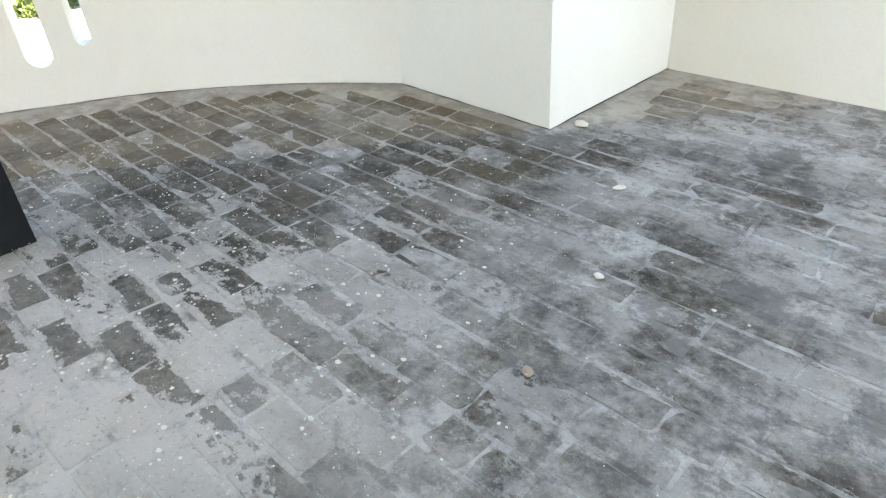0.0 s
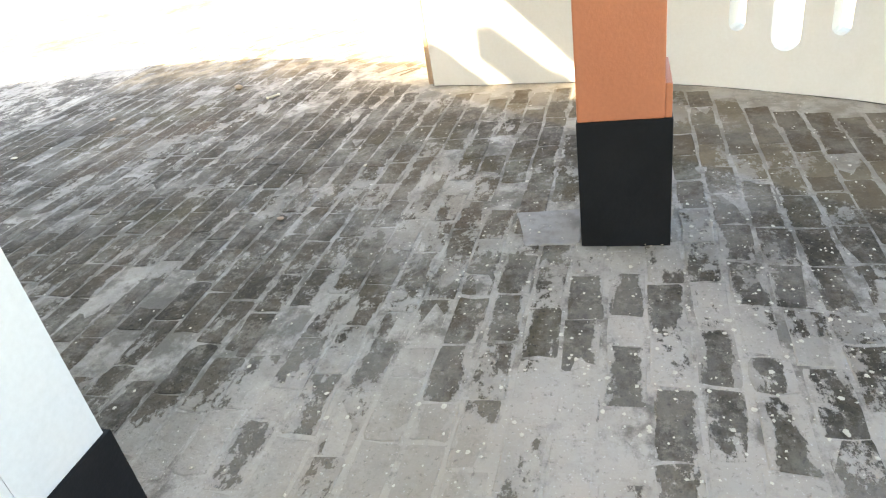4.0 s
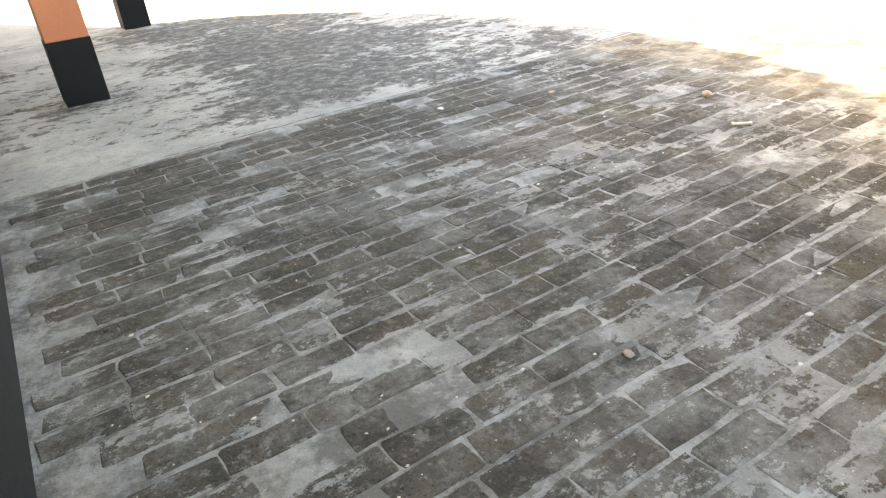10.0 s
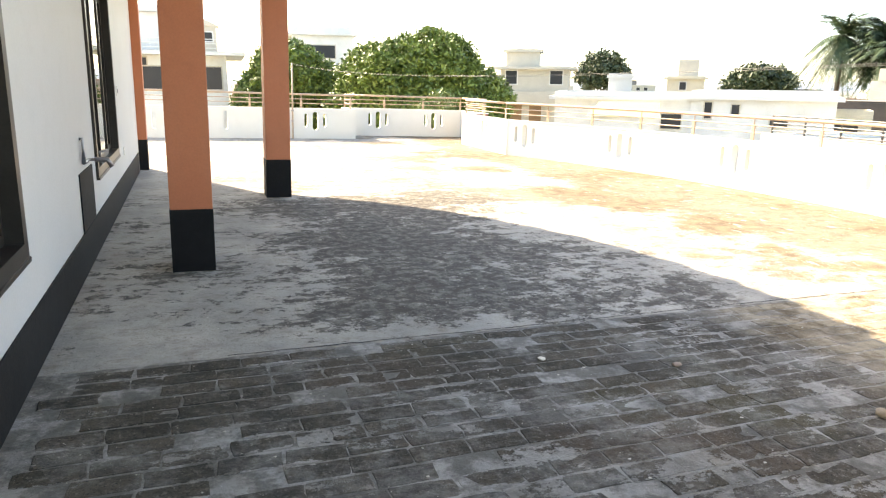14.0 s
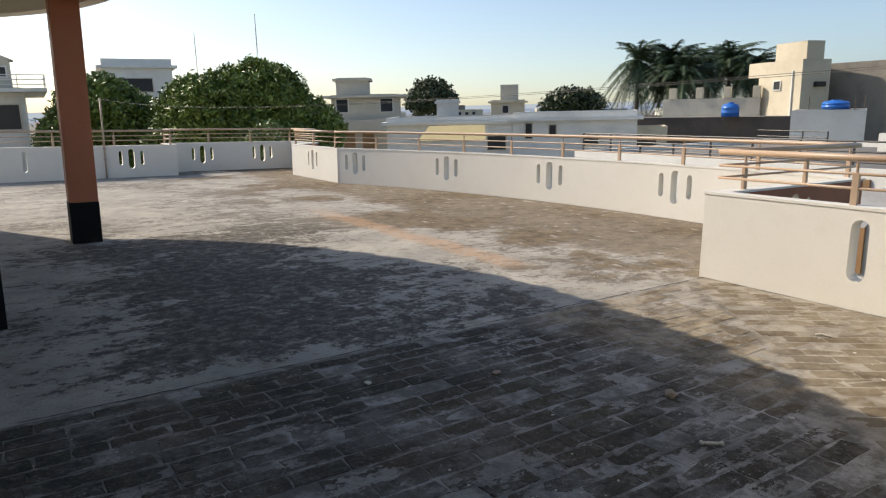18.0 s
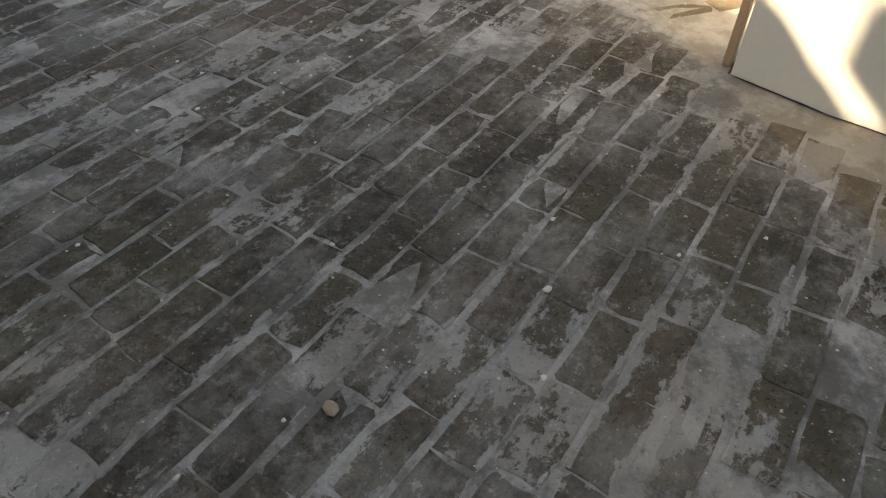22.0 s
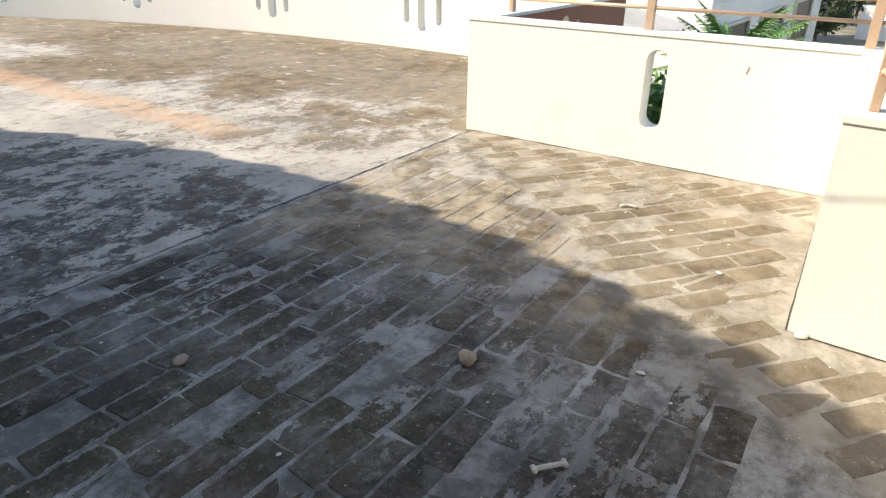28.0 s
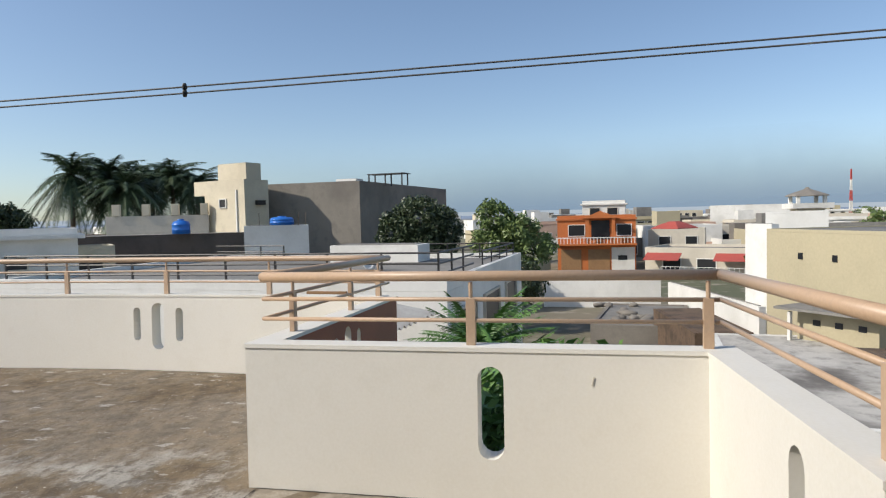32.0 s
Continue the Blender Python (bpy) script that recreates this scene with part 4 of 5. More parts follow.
part("scar", box(bmesh.new(), -0.003, -0.003, -0.024, 0.003, 0.003, 0.020, 0.001), BEIGE, ht).matrix_basis = pose(0, 0, 0, 14, 0, 0)


def pebble(rng, sx, sy, sz, sub=2):
    bm = bmesh.new()
    bmesh.ops.create_icosphere(bm, subdivisions=sub, radius=1.0)
    o = Vector((rng.random() * 50, rng.random() * 50, 0))
    for q in bm.verts:
        k = 1 + 0.35 * (noise.noise(q.co * 1.3 + o))
        q.co = Vector((q.co.x * sx * k, q.co.y * sy * k, q.co.z * sz * k + sz * 0.6))
    return bm


rng = random.Random(4)


def laid(name, label, category, mt, x, y, size, turn=0.0, group="", z=0.004):
    bm = pebble(rng, *size)
    ob = part(name, bm, mt, smooth=True)
    ob.matrix_basis = pose(x, y, z, 0, 0, turn)
    return tagged(ob, label, category, group)


bm = pipe(bmesh.new(), [(-0.055, 0, 0.014), (-0.03, 0.003, 0.013), (0.03, 0.002, 0.013), (0.055, 0, 0.014)], 0.009, 10)
for sgn in (-1, 1):
    for oy in (-0.008, 0.008):
        q = bmesh.ops.create_uvsphere(bm, u_segments=8, v_segments=6, radius=0.011)["verts"]
        bmesh.ops.translate(bm, verts=q, vec=(0.056 * sgn, oy, 0.015))
bone = part("bone", bm, BONE, smooth=True)
bone.matrix_basis = pose(3.47, 1.35, 0.004, 0, 0, -40) @ Matrix.Scale(0.8, 4)
tagged(bone, "small bleached bone lying on the bricks", "bone")
laid("stone", "rounded pale brown stone on the bricks", "stone", STONE, 3.77, 1.80, (0.042, 0.03, 0.022), 30)
peel = part("plaster_curl", pipe(bmesh.new(), [(-0.06, -0.01, 0.01), (-0.03, 0.012, 0.012), (0.0, 0.012, 0.012), (0.03, 0.0, 0.01), (0.05, -0.02, 0.01)], 0.009, 8), BONE, smooth=True)
peel.matrix_basis = pose(5.47, 1.86, 0.002, 0, 0, -60) @ Matrix.Scale(0.8, 4)
tagged(peel, "curled white scrap on the sunlit floor", "scrap")
for x, y, s, mt, nm, lb in ((2.53, 2.86, 0.03, BONE, "plaster_chip", "flat pale plaster chip on the floor"), (1.58, 0.39, 0.022, RUST, "dry_leaf", "dry brown leaf on the bricks"), (-0.53, -1.95, 0.022, RUST, "dry_leaf", "dry yellow leaf on the bricks"),
                            (4.95, 1.27, 0.016, BONE, "plaster_chip", "small pale plaster crumb"), (5.29, 1.58, 0.013, BONE, "plaster_chip", "small pale plaster crumb"), (0.32, -3.43, 0.045, BONE, "plaster_chip", "flat white plaster chip by the wall"),
                            (-0.16, -2.99, 0.028, BONE, "plaster_chip", "flat pale plaster chip on the floor"), (-0.43, -2.44, 0.02, BONE, "plaster_chip", "small white plaster chip"), (4.04, 1.30, 0.016, BONE, "plaster_chip", "small white plaster chip"),
                            (3.22, 2.58, 0.035, RUST, "tile_chip", "reddish flat chip on the dark floor"), (2.15, 0.17, 0.014, BONE, "plaster_chip", "flat white plaster chip"), (0.30, 1.64, 0.018, BLACKI, "coal_bit", "small black lump on the bricks"),
                            (4.60, 0.90, 0.03, BONE, "plaster_chip", "white lump of spilt paint at the wall foot")):
    laid(nm, lb, "debris", mt, x, y, (s, s * 0.7, s * 0.16), rng.uniform(0, 180), "floor debris")
for x, y in ((2.48, 1.41), (2.60, 1.42), (2.89, 1.38), (2.66, 1.32), (2.52, 1.48), (2.58, 1.36), (2.70, 1.40), (2.44, 1.36), (2.63, 1.47)):
    laid("paint_fleck", "tiny white paint fleck on the bricks", "debris", BONE, x, y, (0.006 + 0.005 * rng.random(), 0.005, 0.002), rng.uniform(0, 180), "paint flecks")
# crumbs and paint spatter, too many to count
bm = bmesh.new()
for k in range(3000):
    if k < 1500:
        x, y = rng.gauss(0.9, 0.9), rng.gauss(-1.2, 0.8)
    else:
        x, y = rng.uniform(0.1, 6.2), rng.uniform(-3.0, 5.5)
    if x < 0.05 and y > -0.05 or math.hypot(x + 0.42, y + 0.02) > 3.7 and y < 0.3 or (y < 1.1 and x > 4.5) or (y < 0.3 and x > 3.3):
        continue
    s, a = 0.0022 + 0.005 * rng.random() ** 3, rng.uniform(0, 6.3)
    c, d = math.cos(a) * s, math.sin(a) * s
    z = 0.0095
    v = [bm.verts.new((x + p * c - q * d * 0.7, y + p * d + q * c * 0.7, z + h * s)) for p, q, h in ((1, 0, 0), (0.2, 1, 0), (-1, 0.2, 0), (-0.1, -1, 0), (0, 0, 0.7))]
    for i in range(4):
        bm.faces.new((v[i], v[(i + 1) % 4], v[4]))
# larger splashes of whitewash in the porch
for k in range(620):
    x, y = rng.gauss(0.62, 0.62), rng.gauss(-1.62, 0.50)
    if k > 470:
        x, y = rng.uniform(0.1, 4.2), rng.uniform(-2.4, 3.2)
    if x < 0.05 and y > -0.05 or math.hypot(x + 0.42, y + 0.02) > 3.65 and y < 0.3 or abs(x - 1.466) < 0.18 and abs(y + 1.147) < 0.18:
        continue
    s, m, o = 0.003 + 0.008 * rng.random() ** 2.2, 7, rng.uniform(0, 6.3)
    z = 0.0062
    v = [bm.verts.new((x + math.cos(o + q * math.tau / m) * s * rng.uniform(0.6, 1.15), y + math.sin(o + q * math.tau / m) * s * rng.uniform(0.5, 1.0), z)) for q in range(m)]
    top = bm.verts.new((x, y, z + 0.0015))
    for q in range(m):
        bm.faces.new((v[q], v[(q + 1) % m], top))
tagged(part("crumbs", bm, BONE), "scattered pale crumbs and paint spatter on the floor", "debris", kind="stuff")


# ---- neighbourhood: the terrace floor falls gently eastwards for drainage, so the level town is laid out askew to it ----
TILT = pose(0, 0, 0, 0, -1.45, 0)
before_town = set(scene.objects)
bm = bmesh.new()
rings = [40, 120, 400, 1200, 4200]
prev = [bm.verts.new((0, 0, -4.0))]
for r in rings:
    ring = [bm.verts.new((r * math.cos(k * math.tau / 48), r * math.sin(k * math.tau / 48), -4.0)) for k in range(48)]
    for k in range(48):
        if len(prev) == 1:
            bm.faces.new((prev[0], ring[k], ring[(k + 1) % 48]))
        else:
            bm.faces.new((prev[k], ring[k], ring[(k + 1) % 48], prev[(k + 1) % 48]))
    prev = ring
tagged(part("ground", bm, GROUND), "dusty earth ground of the town with painted blue haze far off", "ground", kind="structure")


def ridge(name, mt, r, base, height, seed, a0, a1):
    bm = bmesh.new()
    n = 140
    lo, hi = [], []
    for k in range(n + 1):
        a = radians(a0 + (a1 - a0) * k / n)
        f = k / n
        h = base + height * math.sin(math.pi * f) ** 0.6 * (0.55 + 0.5 * noise.noise((f * 3.0 + seed, 0.3, 0)) + 0.25 * noise.noise((f * 9 + seed, 2.0, 0)))
        lo.append(bm.verts.new((r * math.cos(a), r * math.sin(a), -40)))
        hi.append(bm.verts.new((r * math.cos(a), r * math.sin(a), max(h, base))))
    for k in range(n):
        bm.faces.new((lo[k + 1], lo[k], hi[k], hi[k + 1]))
    tagged(part(name, bm, mt), "glowing blue haze backdrop of the horizon", "hills", kind="structure")


# glowing haze sheets stand in for the far hills and plain
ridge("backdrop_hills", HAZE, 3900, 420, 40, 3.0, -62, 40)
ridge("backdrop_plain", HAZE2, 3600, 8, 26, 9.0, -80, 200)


def ring(bm, x0, y0, x1, y1, th, z0, z1):
    """A rectangular kerb, one closed band."""
    out = [(x0, y0), (x1, y0), (x1, y1), (x0, y1)]
    inn = [(x0 + th, y0 + th), (x1 - th, y0 + th), (x1 - th, y1 - th), (x0 + th, y1 - th)]
    q = [[bm.verts.new((*p, z)) for p in lp] for lp, z in ((out, z0), (out, z1), (inn, z1), (inn, z0))]
    for a, b in zip(q, q[1:] + q[:1]):
        for k in range(4):
            bm.faces.new((a[k], a[(k + 1) % 4], b[(k + 1) % 4], b[k]))
    bmesh.ops.recalc_face_normals(bm, faces=bm.faces)


def house(name, label, category, fl, fr, depth, z1, wallmat, z0=-4.0, parapet=0.35, roofmat=None, windows=(), doors=(), slab=0.0, group="town houses", side_windows=()):
    """A flat-roofed house: fl, fr its front corners as seen from the terrace; windows (along the front, bottom z, width, height)."""
    fl, fr = Vector(fl), Vector(fr)
    w, a = (fr - fl).length, math.degrees(math.atan2(fr.y - fl.y, fr.x - fl.x))
    h = thing(name, label, category, group, (fl.x, fl.y, z0), a)
    t = z1 - z0
    bm = bmesh.new()
    box(bm, 0, 0, 0, w, depth, t - parapet)
    part("wall", bm, wallmat, h)
    th = 0.15
    bm = bmesh.new()
    zt = t - parapet + 0.004
    ring(bm, 0, 0, w, depth, th, zt, t)
    part("roof_parapet", bm, wallmat, h)
    part("roof", box(bm := bmesh.new(), th, th, zt, w - th, depth - th, zt + 0.06), roofmat or ROOFG, h)
    if slab:
        bm = bmesh.new()
        box(bm, -slab, -slab, t - parapet - 0.16, w + slab, depth + slab, t - parapet)
        part("eave_slab", bm, wallmat, h)
    for side, lst in ((0, windows), (1, side_windows)):
        for x, z, ww, hh in lst:
            hold = part("window", bar_frame(ww, hh), OFFWHITE if wallmat is not OFFWHITE else BEIGE, h)
            hold.matrix_basis = pose(x, -0.001, z - z0) if side == 0 else pose(w + 0.001, x, z - z0, 0, 0, 90)
            pane = boxed("pane", DARKW, 0, -0.02, 0, ww, 0.0, hh, parent=hold)
    for x, z, ww, hh, mt in doors:
        d = part("door", box(bmesh.new(), x, -0.05, z - z0, x + ww, -0.002, z - z0 + hh, 0.01), mt, h)
    return h


def bar_frame(w, h, t=0.06, d=0.07):
    bm = bmesh.new()
    box(bm, -t, -d, -t, w + t, 0, 0), box(bm, -t, -d, h, w + t, 0, h + t)
    box(bm, -t, -d, 0, 0, 0, h), box(bm, w, -d, 0, w + t, 0, h)
    return bm


def tank(x, y, z, r=0.5, h=0.6, label="blue plastic water tank on a roof"):
    t = thing("water_tank", label, "water tank", "water tanks", (x, y, z))
    part("body", lathe(bmesh.new(), [(r, 0), (r, h * 0.3), (r * 1.03, h * 0.33), (r, h * 0.36), (r, h * 0.66), (r * 1.03, h * 0.69), (r, h * 0.72), (r * 0.85, h * 0.95), (r * 0.35, h * 1.04)], 20), BLUE, t, smooth=True)
    part("lid", lathe(bmesh.new(), [(r * 0.36, h * 1.03), (r * 0.36, h * 1.12), (r * 0.3, h * 1.14)], 16), BLUE, t, smooth=True)


def iron_fence(pts, z, label="low black iron railing on the roof edge", h=0.55, mt=None, step=1.2):
    f = thing("roof_railing", label, "railing", "roof railings", (*pts[0], z))
    o = Vector((*pts[0], 0))
    for k in (h, h * 0.6, h * 0.2):
        part("bar", pipe(bmesh.new(), [Vector((*p, k)) - o for p in pts], 0.022, 6), mt or BLACKI, f)
    for a, b in zip(pts, pts[1:]):
        n = max(1, round((Vector(b) - Vector(a)).length / step))
        for k in range(n):
            p = Vector((*a, 0)).lerp(Vector((*b, 0)), k / n) - o
            part("upright", box(bmesh.new(), p.x - 0.02, p.y - 0.02, 0, p.x + 0.02, p.y + 0.02, h), mt or BLACKI, f)


# cream stair tower and the bare cement building behind it
st = house("stair_tower", "cream plastered stair tower with a small square window", "tower", (43.9, 25.7), (42.68, 22.2), 2.1, 3.95, CREAM, parapet=0.05, windows=((1.45, 2.2, 0.55, 0.5),))
part("overhang", box(bmesh.new(), -1.0, 0.0, 7.0, -0.004, 2.6, 7.95), CREAM, st)
part("drain_pipe", box(bmesh.new(), 2.95, -0.09, 3.6, 3.05, -0.004, 7.3), OFFWHITE, st)
part("drain_box", box(bmesh.new(), 3.71, 0.9, 6.3, 3.95, 1.6, 6.6), BLACKI, st)
house("tank_room", "cream water-tank room on top of the stair tower", "tower", (44.05, 24.75), (43.2, 22.3), 1.3, 5.05, CREAM, z0=3.955, parapet=0.04)
house("cement_building", "large bare grey cement building without windows", "building", (46.3, 22.9), (45.4, 15.4), 19.0, 3.75, CEMENT, parapet=0.2)
sf = thing("tank_stand", "iron frame standing on the cement roof", "frame", "", (49.5, 16.0, 3.56), -100)
for x in (0, 1.3, 2.6):
    for y in (0, 1.0):
        part("leg", box(bmesh.new(), x - 0.04, y - 0.04, 0, x + 0.04, y + 0.04, 0.8), BLACKI, sf)
part("deck", box(bmesh.new(), -0.1, -0.1, 0.8, 2.8, 1.1, 0.86), BLACKI, sf)
house("roof_room", "small white box room on the cement roof", "building", (49.8, 18.6), (49.6, 17.0), 1.2, 4.15, OFFWHITE, z0=3.56, parapet=0.05)
house("brick_store", "long dark brown low brick store", "building", (34.5, 32.2), (40.2, 20.6), 7.0, 0.60, BROWNW, parapet=0.1)
house("low_cream_block", "low cream house with dark arched openings", "house", (27.6, 30.4), (32.9, 24.3), 3.0, 0.22, CREAM, parapet=0.2, doors=((0.6, -1.6, 1.9, 1.1, DARKW), (3.2, -1.6, 1.9, 1.1, DARKW), (5.8, -1.6, 1.7, 1.1, DARKW)))
bw = house("balustrade_house", "beige house with a roof balustrade of square piers", "house", (41.0, 31.0), (43.4, 25.2), 5.0, 1.75, BEIGE, parapet=0.6)
for k in range(4):
    part("pier", box(bmesh.new(), 0.4 + k * 1.8, -0.08, 5.76, 0.85 + k * 1.8, 0.35, 6.5, 0.02), CREAM, bw)
house("tank_block", "white rooftop block carrying a blue tank", "building", (30.9, 16.2), (32.1, 13.6), 2.4, 1.05, OFFWHITE, parapet=0.05)
tank(32.1, 14.9, 1.06, 0.55, 0.36)
tank(38.0, 23.8, 0.62, 0.5, 0.75)
for p in ((31.9, 14.0), (32.5, 13.9), (31.2, 15.6)):
    rb = thing("rebar_stub", "rusty reinforcing bars standing out of a roof", "rebar", "rebar stubs", (*p, 1.02))
    part("bar", pipe(bmesh.new(), [(0, 0, 0), (0.02, 0, 0.6)], 0.022, 6), BARK, rb)
# next-door flat roof with its black railings
nh = house("neighbour_house", "white flat-roofed house next door with grey screed", "house", (16.8, 15.5), (15.9, 4.1), 9.5, 0.02, OFFWHITE, parapet=0.22, doors=((8.4, -2.2, 0.9, 2.0, WOODD), (6.2, -2.0, 1.2, 1.3, DARKW)), side_windows=((0.7, -2.6, 1.7, 1.9), (3.4, -2.6, 1.9, 1.9), (6.4, -2.6, 1.7, 1.9)))
iron_fence([(16.9, 15.2), (16.1, 4.3), (19.2, 4.05)], 0.02)
iron_fence([(20.5, 4.0), (25.2, 3.6), (25.6, 7.0)], -0.2)
iron_fence([(25.8, 12.0), (26.4, 15.0)], -0.2)
house("roof_kerb_box", "white water-proofed kerb box on the next roof", "roof box", (23.6, 9.4), (23.3, 6.4), 1.2, 0.42, OFFWHITE, z0=-0.13, parapet=0.04)
sh = thing("sheet_awning", "pale corrugated sheet awning below the parapet", "awning", "", (12.2, 4.6, -0.55), -8)
bm = bmesh.new()
cols = [[bm.verts.new((k * 0.11, y, 0.07 * (k % 2) + (0.25 if y else 0))) for y in (0, 1.4)] for k in range(28)]
for a, b in zip(cols, cols[1:]):
    bm.faces.new((a[0], b[0], b[1], a[1]))
part("sheet", bm, GALV, sh)
dish = thing("satellite_dish", "small white satellite dish on the next roof edge", "dish", "", (17.2, 6.1, -0.13))
part("mast", lathe(bmesh.new(), [(0.02, 0), (0.02, 0.4)], 8), STEELG, dish)
ds = part("bowl", lathe(bmesh.new(), [(0.02, 0.0), (0.14, 0.03), (0.24, 0.09), (0.25, 0.10), (0.15, 0.05), (0.02, 0.02)], 16), PLASTIC, dish, smooth=True)
ds.matrix_basis = pose(0, 0, 0.40, 70, 0, -60) @ Matrix.Scale(0.6, 4)
# boundary walls, yard and the khaki block
house("yard_wall", "white boundary wall with a broken edge", "wall", (41.2, 3.3), (40.6, -3.0), 0.25, -2.45, OFFWHITE, parapet=0.03, group="yard walls")
house("yard_wall", "white boundary wall beside the khaki block", "wall", (38.6, -3.1), (29.4, -5.1), 0.25, -2.35, OFFWHITE, parapet=0.03, group="yard walls")
house("yard_room", "low flat shed roof with grey rubble", "shed", (30.4, 1.0), (29.8, -2.6), 6.5, -3.2, CEMENT, parapet=0.12)
house("front_roof", "low grey and white patched roof below the parapet", "roof", (14.5, -1.2), (13.6, -9.0), 8.5, -2.2, OFFWHITE, parapet=0.08, roofmat=PATCHY)
house("earth_bed", "walled bed of dark brown earth in the yard", "planting bed", (25.1, -2.1), (25.3, -3.9), 5.6, -2.6, SOIL, parapet=0.05, roofmat=SOIL, group="yard walls")
rng = random.Random(11)
for k in range(16):
    laid("rubble_lump", "grey broken masonry lump on the shed roof", "rubble", CEMENT, 31.0 + rng.random() * 5, -2.2 + rng.random() * 2.6, (0.2 + 0.25 * rng.random(), 0.2, 0.14), rng.uniform(0, 180), "rubble lumps", z=-3.26)
for k in range(5):
    sp = thing("scrap_timber", "dark scrap timber leaning in the yard", "timber", "scrap timbers", (19.6 + k * 0.25, -4.9 - k * 0.12, -2.2), 20 * k)
    part("plank", box(bmesh.new(), -0.5, -0.05, 0.02, 0.5, 0.05, 0.07), BROWNW, sp)
kb = house("khaki_block", "tall khaki plastered blank house side with two small vents", "house", (26.9, -4.7), (20.6, -7.0), 7.0, 0.62, KHAKI, parapet=0.1)
for x in (1.55, 3.0):
    part("vent", box(bmesh.new(), x, -0.02, 3.70, x + 0.2, -0.002, 3.9), DARKW, kb, "small dark vent hole")
part("side_face", box(bmesh.new(), -0.02, 0.05, 0.0, -0.002, 6.9, 4.55), OFFWHITE, kb, "whitewashed side face")
house("white_roof_room", "white roof room above the khaki house", "house", (31.6, -5.9), (31.0, -8.0), 3.0, 1.15, OFFWHITE, z0=-4.0, parapet=0.08)
sd = house("lean_shed", "small shed with a dark corrugated roof", "shed", (22.3, -4.25), (20.6, -5.55), 1.6, -1.42, KHAKI, parapet=0.03)
for x in (0.45, 1.05, 1.65):
    part("vent", box(bmesh.new(), x, -0.02, 2.2, x + 0.2, -0.002, 2.35), DARKW, sd)
part("sheet_roof", box(bmesh.new(), -0.35, -0.5, 2.60, 2.5, 1.9, 2.67), ROOFG, sd, "dark weathered sheet roof")
part("prop", box(bmesh.new(), 0.0, -0.42, 0.0, 0.09, -0.33, 2.55), OFFWHITE, sd)
house("white_side_wall", "whitewashed house end beside the khaki block", "house", (31.8, -5.19), (30.14, -5.73), 0.3, 0.70, OFFWHITE, parapet=0.05)
house("upper_white_house", "white upper storey behind the orange house", "house", (76.0, 0.6), (75.6, -3.8), 5.0, 2.5, OFFWHITE, parapet=0.3, slab=0.2, windows=((0.8, 1.0, 1.0, 0.7), (2.6, 1.0, 1.0, 0.7)))
# the orange house
oh = house("orange_house", "bright orange two-storey house with a white balcony railing", "house", (64.62, 3.0), (64.42, -3.85), 8.0, 1.0, ORHOUSE, parapet=0.25, slab=0.12,
           windows=((1.0, -0.8, 1.4, 0.95), (5.25, -0.8, 1.2, 0.95)), doors=((0.3, -3.95, 1.8, 1.9, WOODD), (2.7, -3.95, 1.9, 1.9, WOODD), (4.75, -3.98, 2.0, 2.1, OFFWHITE), (3.0, -1.15, 1.6, 1.7, DARKW)))
part("vent", box(bmesh.new(), 5.3, -0.08, 1.0, 6.1, -0.052, 1.4), DARKW, oh)
part("balcony", box(bmesh.new(), -0.1, -0.9, 2.35, 6.9, -0.06, 2.5), ORHOUSE, oh)
for k in range(24):
    part("baluster", box(bmesh.new(), 0.0 + k * 0.29, -0.88, 2.5, 0.06 + k * 0.29, -0.83, 3.0), OFFWHITE, oh)
part("balcony_rail", box(bmesh.new(), -0.1, -0.9, 3.0, 6.9, -0.8, 3.07), OFFWHITE, oh)
for x in (2.5, 4.75):
    part("pillar", box(bmesh.new(), x, -0.8, 2.5, x + 0.3, -0.5, 4.75), ORHOUSE, oh)
bm = bmesh.new()
v = [bm.verts.new(p) for p in ((2.2, -0.9, 4.75), (5.4, -0.9, 4.75), (3.8, -0.9, 5.4), (2.2, -0.1, 4.75), (5.4, -0.1, 4.75), (3.8, -0.1, 5.4))]
for q in ((0, 1, 2), (5, 4, 3), (0, 2, 5, 3), (2, 1, 4, 5), (1, 0, 3, 4)):
    bm.faces.new([v[i] for i in q])
part("pediment", bm, ORHOUSE, oh)
# houses beyond it
house("awning_house", "beige house with red awnings and white grille", "house", (60.4, -4.2), (57.0, -11.5), 6.0, -1.7, BEIGE, parapet=0.3, windows=((1.5, -3.7, 1.4, 1.1), (4.2, -3.7, 1.4, 1.1)))
for fl in ((59.8, -4.3), (57.6, -9.2)):
    aw = thing("red_awning", "faded red sloping awning", "awning", "red awnings", (*fl, -2.6), -115)
    bm = bmesh.new()
    v = [bm.verts.new(p) for p in ((0, -1.0, 0), (2.8, -1.0, 0), (2.8, 0, 0.5), (0, 0, 0.5), (0, -1.0, -0.06), (2.8, -1.0, -0.06), (2.8, 0, 0.44), (0, 0, 0.44))]
    for q in ((0, 1, 2, 3), (7, 6, 5, 4), (0, 4, 5, 1), (1, 5, 6, 2), (2, 6, 7, 3), (3, 7, 4, 0)):
        bm.faces.new([v[i] for i in q])
    part("cloth", bm, REDROOF, aw)
iron_fence([(56.6, -5.0), (53.6, -11.4)], -3.9, "white painted grille fence", 0.9, OFFWHITE, 0.35)
house("pagoda_house", "cream house with a red tiled upper roof", "house", (70, -5.5), (69, -10.5), 6.0, -0.5, BEIGE, parapet=0.2, windows=((1.0, -2.2, 1.0, 1.0), (3.4, -2.2, 1.0, 1.0)))
